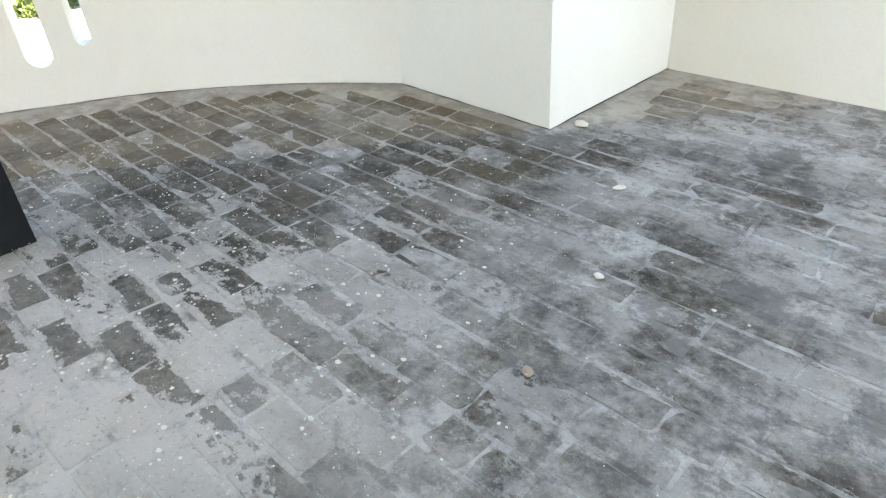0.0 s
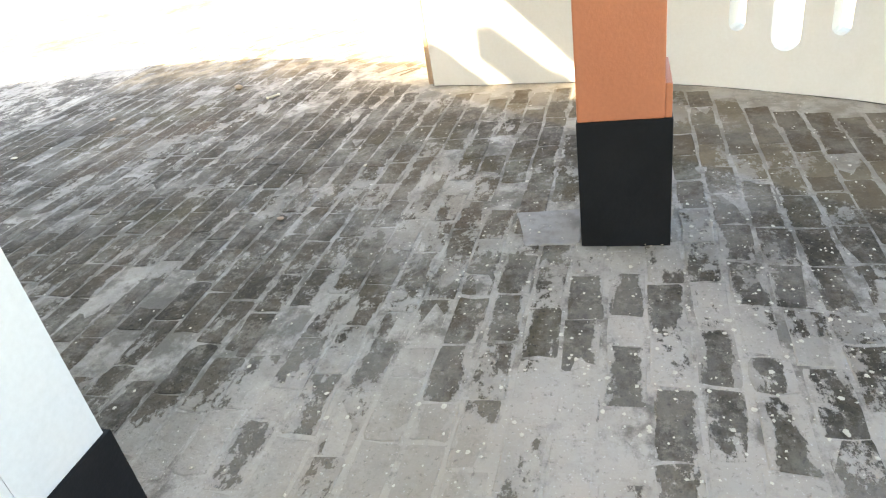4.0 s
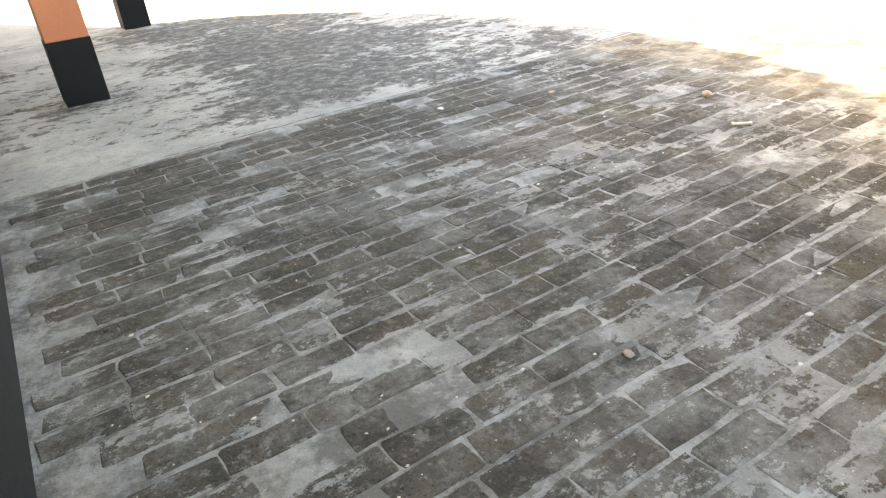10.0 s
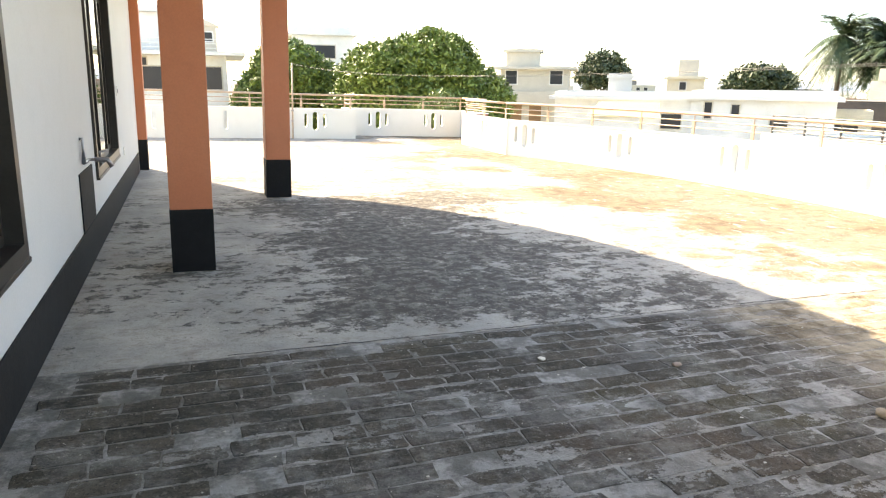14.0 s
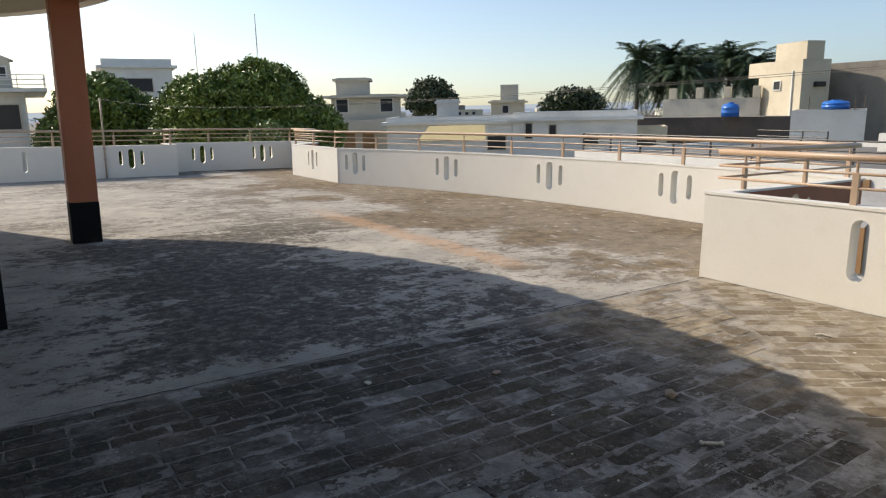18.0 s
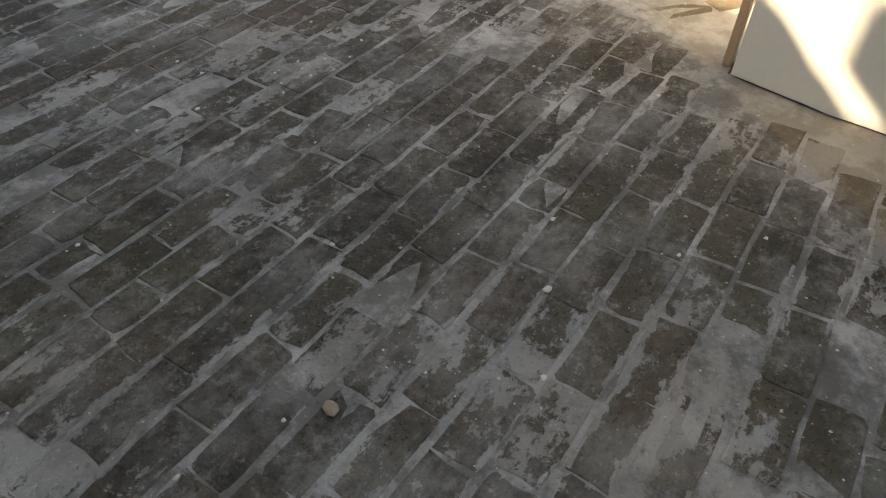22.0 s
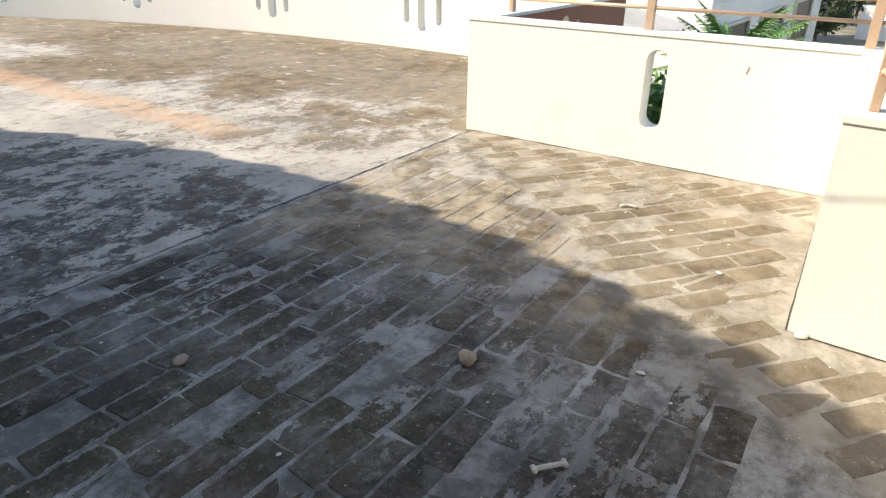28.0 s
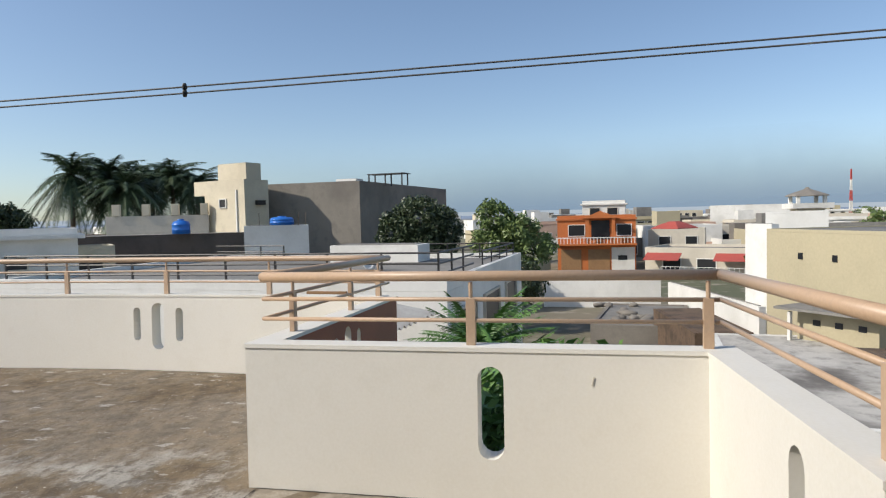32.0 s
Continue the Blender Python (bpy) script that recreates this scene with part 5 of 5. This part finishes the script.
pr = thing("red_roof", "red hipped roof cap", "roof", "", (72.0, -8.2, -0.5))
part("slope", lathe(bmesh.new(), [(2.2, 0), (2.2, 0.08), (1.4, 0.4), (0.5, 0.7)], 4), REDROOF, pr)
house("white_hall", "long white hall with a plain roofline", "building", (140, -24.5), (137, -37), 16.0, 2.0, OFFWHITE, parapet=0.2)
gz = thing("roof_gazebo", "white rooftop gazebo with a pointed roof", "gazebo", "", (117, -34.5, -6.9))
part("stem", box(bmesh.new(), -1.9, -1.9, 0, 1.9, 1.9, 8.0), BEIGE, gz)
part("gallery", box(bmesh.new(), -2.9, -2.9, 8.0, 2.9, 2.9, 8.8), OFFWHITE, gz)
for x, y in ((-1.9, -1.9), (1.9, -1.9), (-1.9, 1.9), (1.9, 1.9)):
    part("pillar", box(bmesh.new(), x - 0.25, y - 0.25, 8.8, x + 0.25, y + 0.25, 9.9), OFFWHITE, gz)
part("roof", lathe(bmesh.new(), [(3.3, 9.9), (3.1, 10.1), (0.5, 11.0), (0.2, 11.3)], 8), CEMENT, gz)


def mast(x, y, h, w, stripes, label):
    m = thing("radio_mast", label, "mast", "radio masts", (x, y, -4.0))
    for k in range(stripes):
        z0, z1 = h * k / stripes, h * (k + 1) / stripes
        s0, s1 = w * (1 - 0.75 * k / stripes), w * (1 - 0.75 * (k + 1) / stripes)
        bm = bmesh.new()
        for a in range(4):
            p, q = math.tau * (a + 0.5) / 4, math.tau * (a + 1.5) / 4
            c0, c1 = Vector((s0 * math.cos(p), s0 * math.sin(p), z0)), Vector((s1 * math.cos(p), s1 * math.sin(p), z1))
            e0, e1 = Vector((s0 * math.cos(q), s0 * math.sin(q), z0)), Vector((s1 * math.cos(q), s1 * math.sin(q), z1))
            pipe(bm, [c0, c1], w * 0.16, 4), pipe(bm, [c0, e1], w * 0.09, 4), pipe(bm, [e0, c1], w * 0.09, 4)
        part("lattice", bm, RED_W if stripes > 3 and k % 2 == 0 else OFFWHITE, m)


mast(246.5, -88.9, 17.5, 0.65, 5, "red and white lattice radio mast")
mast(296, -128, 20, 0.5, 3, "thin grey lattice radio mast")
mast(50.6, 141.3, 25.5, 0.22, 3, "thin grey lattice radio mast")
mast(39.0, 144.8, 21.5, 0.18, 3, "thin grey lattice radio mast")
# houses to the north
wh = house("white_villa", "white two-storey villa with dark band windows", "house", (-4.5, 35.8), (2.7, 35.4), 9.0, 2.75, OFFWHITE, parapet=0.05, slab=0.9, windows=((2.9, 0.95, 2.9, 1.05), (6.0, 0.95, 0.95, 1.05), (3.1, 2.05, 0.5, 0.35)))
iron_fence([(-4.8, 34.6), (3.5, 34.4), (3.7, 38)], 2.75, "white steel roof railing", 0.5, OFFWHITE, 1.0)
house("upper_storey", "upper storey of the white villa", "house", (-4.5, 37.2), (0.3, 37.0), 5.0, 4.9, OFFWHITE, z0=2.72, parapet=0.15, slab=0.3)
tr = house("villa_turret", "small roof turret with a gabled cap", "turret", (1.25, 36.0), (2.35, 35.95), 1.2, 3.95, BEIGE, z0=2.72, parapet=0.05, windows=((0.2, 3.25, 0.7, 0.4),))
bm = bmesh.new()
v = [bm.verts.new(p) for p in ((-0.15, -0.15, 1.23), (1.25, -0.15, 1.23), (1.25, 1.35, 1.23), (-0.15, 1.35, 1.23), (0.55, -0.15, 1.55), (0.55, 1.35, 1.55))]
for q in ((0, 1, 4), (2, 3, 5), (1, 2, 5, 4), (3, 0, 4, 5), (3, 2, 1, 0)):
    bm.faces.new([v[i] for i in q])
part("gable", bm, BEIGE, tr)
house("distant_villa", "pale distant villa behind the mango trees", "house", (7.5, 46.5), (11.5, 46.0), 6.0, 4.9, OFFWHITE, parapet=0.4, slab=0.3, windows=((1.0, 2.9, 1.8, 0.8),))
h3 = house("terraced_villa", "beige two-storey villa with projecting roof slabs", "house", (20.6, 42.0), (24.4, 39.6), 6.0, 2.5, BEIGE, parapet=0.05, slab=0.55, windows=((0.35, 1.35, 0.75, 0.85), (3.3, 1.35, 0.8, 0.85)), doors=((0.7, -1.2, 0.8, 1.6, WOODD), (2.0, -1.2, 0.8, 1.6, WOODD)))
house("roof_storey", "beige roof room with a flat cap", "house", (21.0, 42.0), (22.9, 40.9), 2.5, 3.6, BEIGE, z0=2.46, parapet=0.04, slab=0.2)
part("belt", box(bmesh.new(), -0.4, -0.5, 4.05, 4.9, -0.004, 4.85), BEIGE, h3)
house("long_white_house", "long low white house with dark windows", "house", (19.6, 32.8), (26.0, 28.2), 7.0, 1.0, OFFWHITE, parapet=0.25, slab=0.3, windows=((5.6, -0.85, 1.0, 0.75), (2.6, -0.85, 0.5, 0.9)))
house("long_white_house", "long low white house with a dark doorway", "house", (25.2, 28.6), (29.5, 23.6), 7.0, 1.15, OFFWHITE, parapet=0.3, slab=0.3, windows=((0.7, -0.25, 0.35, 0.8), (2.0, -0.05, 0.35, 0.5), (3.8, -0.6, 0.8, 0.5)))
yr = thing("yellow_gable_roof", "small white house with a yellow sheet roof", "house", "", (18.6, 27.6, -4.0), -36)
part("wall", box(bmesh.new(), 0, 0, 0, 2.9, 3.0, 3.95), OFFWHITE, yr)
bm = bmesh.new()
v = [bm.verts.new(p) for p in ((-0.2, -0.2, 3.95), (3.1, -0.2, 3.95), (3.1, 3.2, 3.95), (-0.2, 3.2, 3.95), (0.3, 1.5, 4.6), (3.1, 1.5, 4.6))]
for q in ((0, 1, 5, 4), (2, 3, 4, 5), (3, 0, 4), (1, 2, 5), (3, 2, 1, 0)):
    bm.faces.new([v[i] for i in q])
part("sheet_roof", bm, YELL, yr)
house("roof_cube", "white box room on a low roof", "roof room", (25.9, 37.2), (27.1, 36.4), 1.5, 2.05, OFFWHITE, parapet=0.1, slab=0.12)
house("water_tower_house", "cream house with an ochre tank box on its roof", "house", (38.0, 46.8), (40.3, 45.0), 3.0, 2.1, CREAM, parapet=0.1, slab=0.25, windows=((1.0, 1.0, 0.5, 0.6),))
house("ochre_tank_box", "ochre concrete tank box", "tank", (38.9, 46.6), (40.1, 45.6), 1.6, 3.4, BEIGE, z0=2.05, parapet=0.1)
rng = random.Random(23)
MATS = [OFFWHITE, BEIGE, CREAM, OFFWHITE, PINK, CEMENT, OFFWHITE, KHAKI, ROOFG]
WORDS = {OFFWHITE.name: "weathered white", BEIGE.name: "beige", CREAM.name: "cream", PINK.name: "faded pink", CEMENT.name: "bare grey", KHAKI.name: "khaki", ROOFG.name: "dark grey"}


def town(count, a0, a1, r0, r1, lo, hi):
    for k in range(count):
        a, r = radians(a0 + (a1 - a0) * (k + rng.random()) / count), r0 + (r1 - r0) * rng.random()
        x, y = r * math.cos(a), r * math.sin(a)
        w, d, z = rng.uniform(6, 13), rng.uniform(6, 11), rng.uniform(lo, hi)
        s = Vector((math.sin(a + 0.25), -math.cos(a + 0.25))) * w / 2
        m = rng.choice(MATS)
        wins = [(w * (0.12 + 0.25 * q), z - 1.9, 1.2, 1.0) for q in range(3)] if rng.random() < 0.75 else ()
        h = house("town_house", WORDS[m.name] + " flat-roofed house in the crowded town", "house", (x - s.x, y - s.y), (x + s.x, y + s.y), d, z, m, parapet=0.4, slab=rng.choice((0, 0.3)), windows=wins)
        if rng.random() < 0.45:
            part("roof_room", box(bmesh.new(), w * 0.2, d * 0.3, z + 3.65, w * 0.2 + 2.6, d * 0.3 + 2.4, z + 5.6), rng.choice(MATS), h)


town(24, -28, 5, 74, 105, -2.4, -0.3)
town(40, -38, 8, 112, 170, -1.6, 0.4)
town(30, -44, 12, 190, 300, -1.0, 1.2)
town(30, -50, 14, 320, 520, -0.6, 2.0)
town(8, 24, 70, 75, 120, -1.5, 0.6)
town(16, 20, 100, 130, 260, -0.8, 1.6)
house("plot_wall", "ochre earth bank and low wall", "wall", (58, 10.5), (57, 4.6), 6.0, -2.6, KHAKI, parapet=0.03, group="yard walls")


# ---- trees ----
def leaves(bm, rng, centre, radii, count, size, shell=0.55, droop=0.0):
    c = Vector(centre)
    for _ in range(count):
        d = Vector((rng.gauss(0, 1), rng.gauss(0, 1), rng.gauss(0, 1))).normalized()
        k = (shell + (1 - shell) * rng.random() ** 0.6) * (1 + 0.22 * noise.noise(d * 2.6 + c))
        p = c + Vector((d.x * radii[0], d.y * radii[1], d.z * radii[2])) * k
        n = (d + Vector((rng.gauss(0, 0.6), rng.gauss(0, 0.6), rng.gauss(0, 0.6)))).normalized()
        u = n.orthogonal().normalized()
        u = (Matrix.Rotation(rng.uniform(0, 6.28), 3, n) @ u)
        v = n.cross(u)
        s = size * rng.uniform(0.6, 1.3)
        q = [p - u * s, p + v * s * 0.42 - n * s * 0.1, p + u * s - n * s * 0.25, p - v * s * 0.42 - n * s * 0.1]
        bm.faces.new([bm.verts.new(w) for w in q])


def tree(name, label, x, y, top, clumps, mt, size, count, seed, trunk=0.25):
    """clumps: (dx, dy, z, rx, ry, rz) lobes of the crown."""
    r = random.Random(seed)
    t = thing(name, label, "tree", "trees", (x, y, -4.0))
    bm = bmesh.new()
    lobes = [(Vector((a, b, z + 4.0)), (rx, ry, rz)) for a, b, z, rx, ry, rz in clumps]
    low = min(c.z - q[2] for c, q in lobes)
    fork = Vector((0, 0, max(1.2, low * 0.8)))
    rings = 6
    for k in range(rings):
        z0, z1 = fork.z * k / rings, fork.z * (k + 1) / rings
        w0, w1 = trunk * (1.25 - 0.5 * k / rings), trunk * (1.25 - 0.5 * (k + 1) / rings)
        a = [bm.verts.new((w0 * math.cos(j * math.tau / 8), w0 * math.sin(j * math.tau / 8), z0)) for j in range(8)]
        b = [bm.verts.new((w1 * math.cos(j * math.tau / 8), w1 * math.sin(j * math.tau / 8), z1)) for j in range(8)]
        for j in range(8):
            bm.faces.new((a[j], a[(j + 1) % 8], b[(j + 1) % 8], b[j]))
    part("trunk", bm, BARK, t, smooth=True)
    bm = bmesh.new()
    for c, q in lobes:
        pipe(bm, [fork, fork.lerp(c, 0.5) + Vector((0, 0, 0.3)), c], trunk * 0.35, 6)
    part("limb", bm, BARK, t, smooth=True)
    bm = bmesh.new()
    total = sum(q[0] * q[1] + q[0] * q[2] + q[1] * q[2] for _, q in lobes)
    for c, q in lobes:
        share = (q[0] * q[1] + q[0] * q[2] + q[1] * q[2]) / total
        big = int(share * count)
        # twigs of leaves: small tufts over the lobe
        for _ in range(max(1, big // 26)):
            d = Vector((r.gauss(0, 1), r.gauss(0, 1), r.gauss(0, 1))).normalized()
            k = 0.72 + 0.30 * r.random()
            p = c + Vector((d.x * q[0], d.y * q[1], d.z * q[2])) * k
            s = size * 3.1
            leaves(bm, r, p, (s, s, s * 0.8), 26, size, 0.1)
    part("crown", bm, mt, t)


tree("mango_tree", "broad dense mango tree with sunlit leaves beyond the parapet", 10.2, 28.4, 3.6, [(-1.0, 0, 1.2, 2.5, 2.4, 1.9), (0.6, 0, 1.6, 2.3, 2.3, 2.0), (2.2, -0.6, 0.5, 1.9, 1.9, 1.7), (-2.3, 0.4, 0.0, 1.6, 1.8, 1.5), (0.2, -1.4, -0.2, 2.9, 1.6, 1.9), (0.0, -0.8, -1.8, 3.4, 1.8, 1.5)], LEAF, 0.105, 165000, 1, 0.35)
tree("mango_tree", "dark dense mango tree behind the other", 5.4, 33.2, 3.5, [(0.0, 0, 1.4, 1.9, 2.0, 1.8), (-1.0, 0, 0.4, 1.6, 1.8, 1.6), (1.4, 0, 0.7, 1.8, 1.8, 1.6), (0, -0.5, -1.2, 2.8, 1.8, 1.5)], LEAF, 0.11, 85000, 2, 0.3)
tree("round_tree", "dark round tree far among the houses", 44.8, 66.8, 6.0, [(0, 0, 2.9, 2.6, 2.4, 2.0), (-1.2, 0, 2.1, 1.8, 1.8, 1.3), (1.4, 0, 2.3, 1.8, 1.8, 1.4)], LEAFD, 0.26, 7000, 3)
tree("round_tree", "dark spreading tree far among the houses", 61.0, 59.8, 5.2, [(0, 0, 2.1, 3.0, 2.4, 1.5), (-2.0, 0.8, 1.5, 2.0, 1.8, 1.2), (1.8, -0.8, 1.7, 2.0, 1.8, 1.2)], LEAFD, 0.28, 6000, 4)
tree("round_tree", "dark tree beside the cement building", 37.6, 9.6, 3.0, [(0, 0, 1.0, 1.5, 1.5, 1.3), (-0.2, 1.1, 0.5, 1.2, 1.1, 1.2), (0.2, -1.1, 0.6, 1.2, 1.1, 1.2), (0, 0, -0.6, 1.8, 2.0, 1.2)], LEAFD, 0.11, 20000, 5, 0.18)
tree("neem_tree", "pale green feathery tree over the yard", 45.5, 5.8, 2.6, [(0, 0.7, 1.2, 1.1, 1.1, 0.9), (0, -0.7, 0.3, 1.4, 1.3, 0.9), (0.2, -1.6, -0.9, 1.4, 1.4, 1.0), (0, 1.0, -0.5, 1.3, 1.3, 0.9)], LEAFN, 0.14, 9000, 6, 0.18)
tree("yard_tree", "dark leafy tree in the shaded yard", 33.0, 4.4, -0.8, [(0, 0, -1.7, 1.6, 1.5, 1.1), (0.5, 1.2, -2.2, 1.4, 1.4, 1.0)], LEAFD, 0.12, 7000, 7, 0.14)
tree("yard_tree", "light green shrub tree beside the khaki house", 15.8, -5.2, -0.5, [(0, 0, -1.3, 0.8, 0.8, 1.0), (0.3, -0.4, -2.1, 0.9, 0.9, 0.9)], LEAFN, 0.09, 5000, 8, 0.10)
tree("creeper", "bright leafy climber by the far parapet", 8.6, 21.0, 1.0, [(0, 0, 0.75, 0.5, 0.4, 0.4), (-0.4, 0.1, 0.2, 0.4, 0.4, 0.7)], LEAFN, 0.07, 1800, 9, 0.06)
tree("garden_tree", "leafy green garden tree close below the parapet", 9.6, 1.75, 0.6, [(0, 0, -0.75, 0.9, 0.8, 0.75), (0.5, -0.3, -1.4, 1.2, 0.9, 0.8), (0.2, 0.2, -2.3, 1.2, 0.9, 0.9), (0.5, 1.15, -1.2, 1.0, 0.75, 0.8), (0.4, 1.2, -2.2, 1.0, 0.8, 0.8)], LEAFC, 0.09, 12500, 10, 0.10)
for k, (x, y, z) in enumerate(((54, -13, -0.4), (90, -34, 0.5), (86, 1, 0.2), (140, -52, 1), (160, -14, 1), (110, -5, 0.5), (180, -40, 1.5), (75, 8, 0.3), (120, 12, 0.6))):
    tree("town_tree", "small green tree among the town houses", x, y, z, [(0, 0, z - 1.5, 1.8, 1.8, 1.5), (0.8, 0.5, z - 2.2, 1.6, 1.6, 1.2)], LEAFN, 0.25, 2000, 40 + k, 0.15)


def palm(x, y, top, seed, mt=None, fronds=26, length=2.6, lifts=(-0.55, 1.45), droop=0.46, label="tall dark feathery palm", base=-4.0, trunk=0.17):
    r = random.Random(seed)
    t = thing("palm_tree", label, "palm", "palms", (x, y, base))
    h = top - base
    bm = bmesh.new()
    prof = [(trunk * (1.3 - 0.5 * k / 12 + 0.05 * (k % 2)), h * k / 12) for k in range(13)]
    lathe(bm, prof, 10)
    part("trunk", bm, BARK, t, smooth=True)
    for k in range(fronds):
        a, lift = k * 2.39996 + r.uniform(-0.3, 0.3), r.uniform(*lifts)
        ln = length * r.uniform(0.8, 1.1)
        bm = bmesh.new()
        pts = []
        for s in range(11):
            f = s / 10
            out = ln * (f * math.cos(lift * (1 - 0.4 * f)))
            up = ln * (math.sin(lift) * f - (droop + 0.26 * math.cos(lift)) * f * f)
            pts.append(Vector((math.cos(a) * out, math.sin(a) * out, h + up)))
        for p, q in zip(pts, pts[1:]):
            side = (q - p).cross(Vector((0, 0, 1))).normalized()
            w = side * 0.02
            bm.faces.new([bm.verts.new(c) for c in (p - w, q - w, q + w, p + w)])
        for s in range(2, 44):
            f = s / 44
            i = min(9, int(f * 10))
            p = pts[i].lerp(pts[i + 1], f * 10 - i)
            d = (pts[i + 1] - pts[i]).normalized()
            side = d.cross(Vector((0, 0, 1))).normalized()
            m = 0.5 * length / 2.6 * math.sin(math.pi * min(1, 0.12 + f * 0.92)) ** 0.6
            for sg in (-1, 1):
                tip = p + (side * sg * 0.85 + d * r.uniform(0.3, 0.8) + Vector((0, 0, r.uniform(-0.7, -0.1)))).normalized() * m * r.uniform(0.8, 1.15)
                u = d * 0.0125 * length
                bm.faces.new([bm.verts.new(c) for c in (p - u, p + u, tip)])
        part("frond", bm, mt or LEAFP, t)


for k, (x, y, z) in enumerate(((47.0, 38.4, 5.2), (49.0, 36.6, 4.7), (50.2, 37.4, 5.0), (48.0, 34.6, 4.0), (54.5, 36.8, 4.9), (53.8, 34.4, 5.0), (54.5, 32.6, 4.6))):
    palm(x, y, z - 0.1, 60 + k, None, 62, 3.7, (-0.95, 1.4))
palm(13.3, 3.1, -0.85, 77, LEAFC, 34, 1.25, (0.25, 1.4), 0.10, "bright green low palm below the parapet", -4.0, 0.12)
palm(12.3, 2.6, -1.15, 78, LEAFC, 30, 1.1, (0.25, 1.4), 0.10, "bright green low palm below the parapet", -4.0, 0.12)

for ob in set(scene.objects) - before_town:
    if ob.parent is None:
        ob.matrix_basis = TILT @ ob.matrix_basis


# ---- paving bricks ----
rng = random.Random(7)


def brick_mesh(seed, l, w, h=0.0034):
    """A worn brick's upper edge: an uneven outline with chipped corners, proud of the bed."""
    r = random.Random(seed)
    a, b = l / 2, w / 2
    out = []
    for sx, sy in ((1, -1), (1, 1), (-1, 1), (-1, -1)):
        c = r.uniform(0.003, 0.013)
        p, q = (sx * (a - c), sy * b), (sx * a, sy * (b - c))
        out += [p, q] if sx * sy < 0 else [q, p]
        mid = (sx * a, 0.0) if sx * sy < 0 else (0.0, sy * b)
        out.append(mid)
    # order round the outline
    out.sort(key=lambda p: math.atan2(p[1] * l, p[0] * w))
    out = [(x + r.uniform(-0.006, 0.006), y + r.uniform(-0.005, 0.005)) for x, y in out]
    bm = bmesh.new()
    lo = [bm.verts.new((x * 1.02, y * 1.04, -0.012)) for x, y in out]
    mi = [bm.verts.new((x, y, h * 0.55)) for x, y in out]
    hi = [bm.verts.new((x * 0.965, y * 0.93, h + r.uniform(-0.0012, 0.0012))) for x, y in out]
    m = len(out)
    for k in range(m):
        j = (k + 1) % m
        bm.faces.new((lo[k], lo[j], mi[j], mi[k])), bm.faces.new((mi[k], mi[j], hi[j], hi[k]))
    bm.faces.new(hi)
    uv = bm.loops.layers.uv.new("face")
    for f in bm.faces:
        for lp in f.loops:
            lp[uv].uv = (lp.vert.co.x / a, lp.vert.co.y / b)
    me = bpy.data.meshes.new("brick")
    bm.to_mesh(me)
    bm.free()
    me.materials.append(BRICK)
    return me


BL, BW, JL, JW = 0.246, 0.112, 0.005, 0.014
FULL = [brick_mesh(s, BL, BW) for s in range(8)]
HALF = [brick_mesh(20 + s, BL * 0.55, BW) for s in range(3)]


def inside(x, y):
    """Whether a brick lies on the paved part of the floor: clear of walls, and before the screed's joint."""
    if y > 3.28 or (x < 0.14 and y > -0.12) or x < -6.5:
        return False
    for k in range(len(line) - 1):
        a, b = Vector(line[k]), Vector(line[k + 1])
        d = b - a
        t = max(0, min(1, (Vector((x, y)) - a).dot(d) / d.length_squared))
        if (a + d * t - Vector((x, y))).length < 0.085:
            return False
    hits = 0
    for (x0, y0), (x1, y1) in zip(loop, loop[1:] + loop[:1]):
        if (y0 > y) != (y1 > y) and x < x0 + (y - y0) * (x1 - x0) / (y1 - y0):
            hits += 1
    return hits % 2 == 1


def beyond(x, y):
    """Past the slanting seam, where the rows turn."""
    return (x - 4.48) * 0.757 - (y - 1.44) * 0.654 > 0 and y > 0.2


spots = []
row = 0
y = -4.30
while y < 3.30:
    x = -3.2 + (row % 2) * 0.125 + rng.uniform(-0.05, 0.05)
    while x < 5.6:
        half = rng.random() < 0.13
        l = BL * 0.55 if half else BL
        cx, cy = x + l / 2, y + rng.uniform(-0.004, 0.004)
        if inside(cx, cy) and inside(cx + l / 2, cy) and not beyond(cx + 0.1, cy):
            spots.append((cx, cy, rng.uniform(-1.6, 1.6), half, rng.random()))
        x += l + JL + rng.uniform(-0.006, 0.012)
    y += BW + JW
    row += 1
turn = radians(-37)
for i in range(-16, 17):
    for j in range(-8, 12):
        u, v = j * (BL + JL) + (i % 2) * 0.125, i * (BW + JW)
        cx, cy = 5.3 + u * math.cos(turn) - v * math.sin(turn), 1.9 + u * math.sin(turn) + v * math.cos(turn)
        if beyond(cx - 0.06, cy + 0.045) and inside(cx, cy):
            spots.append((cx, cy, -37 + rng.uniform(-2, 2), False, rng.random()))
rest = bmesh.new()
for cx, cy, a, half, chance in spots:
    if chance < 0.06:
        continue
    me = rng.choice(HALF if half else FULL)
    sink = -0.003 * rng.random() if not beyond(cx, cy) else -0.0015 - 0.002 * rng.random()
    m = pose(cx, cy, sink, rng.uniform(-0.5, 0.5), rng.uniform(-0.5, 0.5), a + (180 if rng.random() < 0.5 else 0))
    if 0.75 < cx < 3.55 and -0.15 < cy < 2.45:
        ob = new("brick", me)
        ob.parent, ob.matrix_basis = floor, m
    else:
        made = len(rest.verts)
        rest.from_mesh(me)
        rest.verts.ensure_lookup_table()
        for q in rest.verts[made:]:
            q.co = m @ q.co
far_bricks = part("bricks", rest, BRICK, floor)
tagged(far_bricks, "worn dark paving bricks bedded in mortar", kind="stuff")
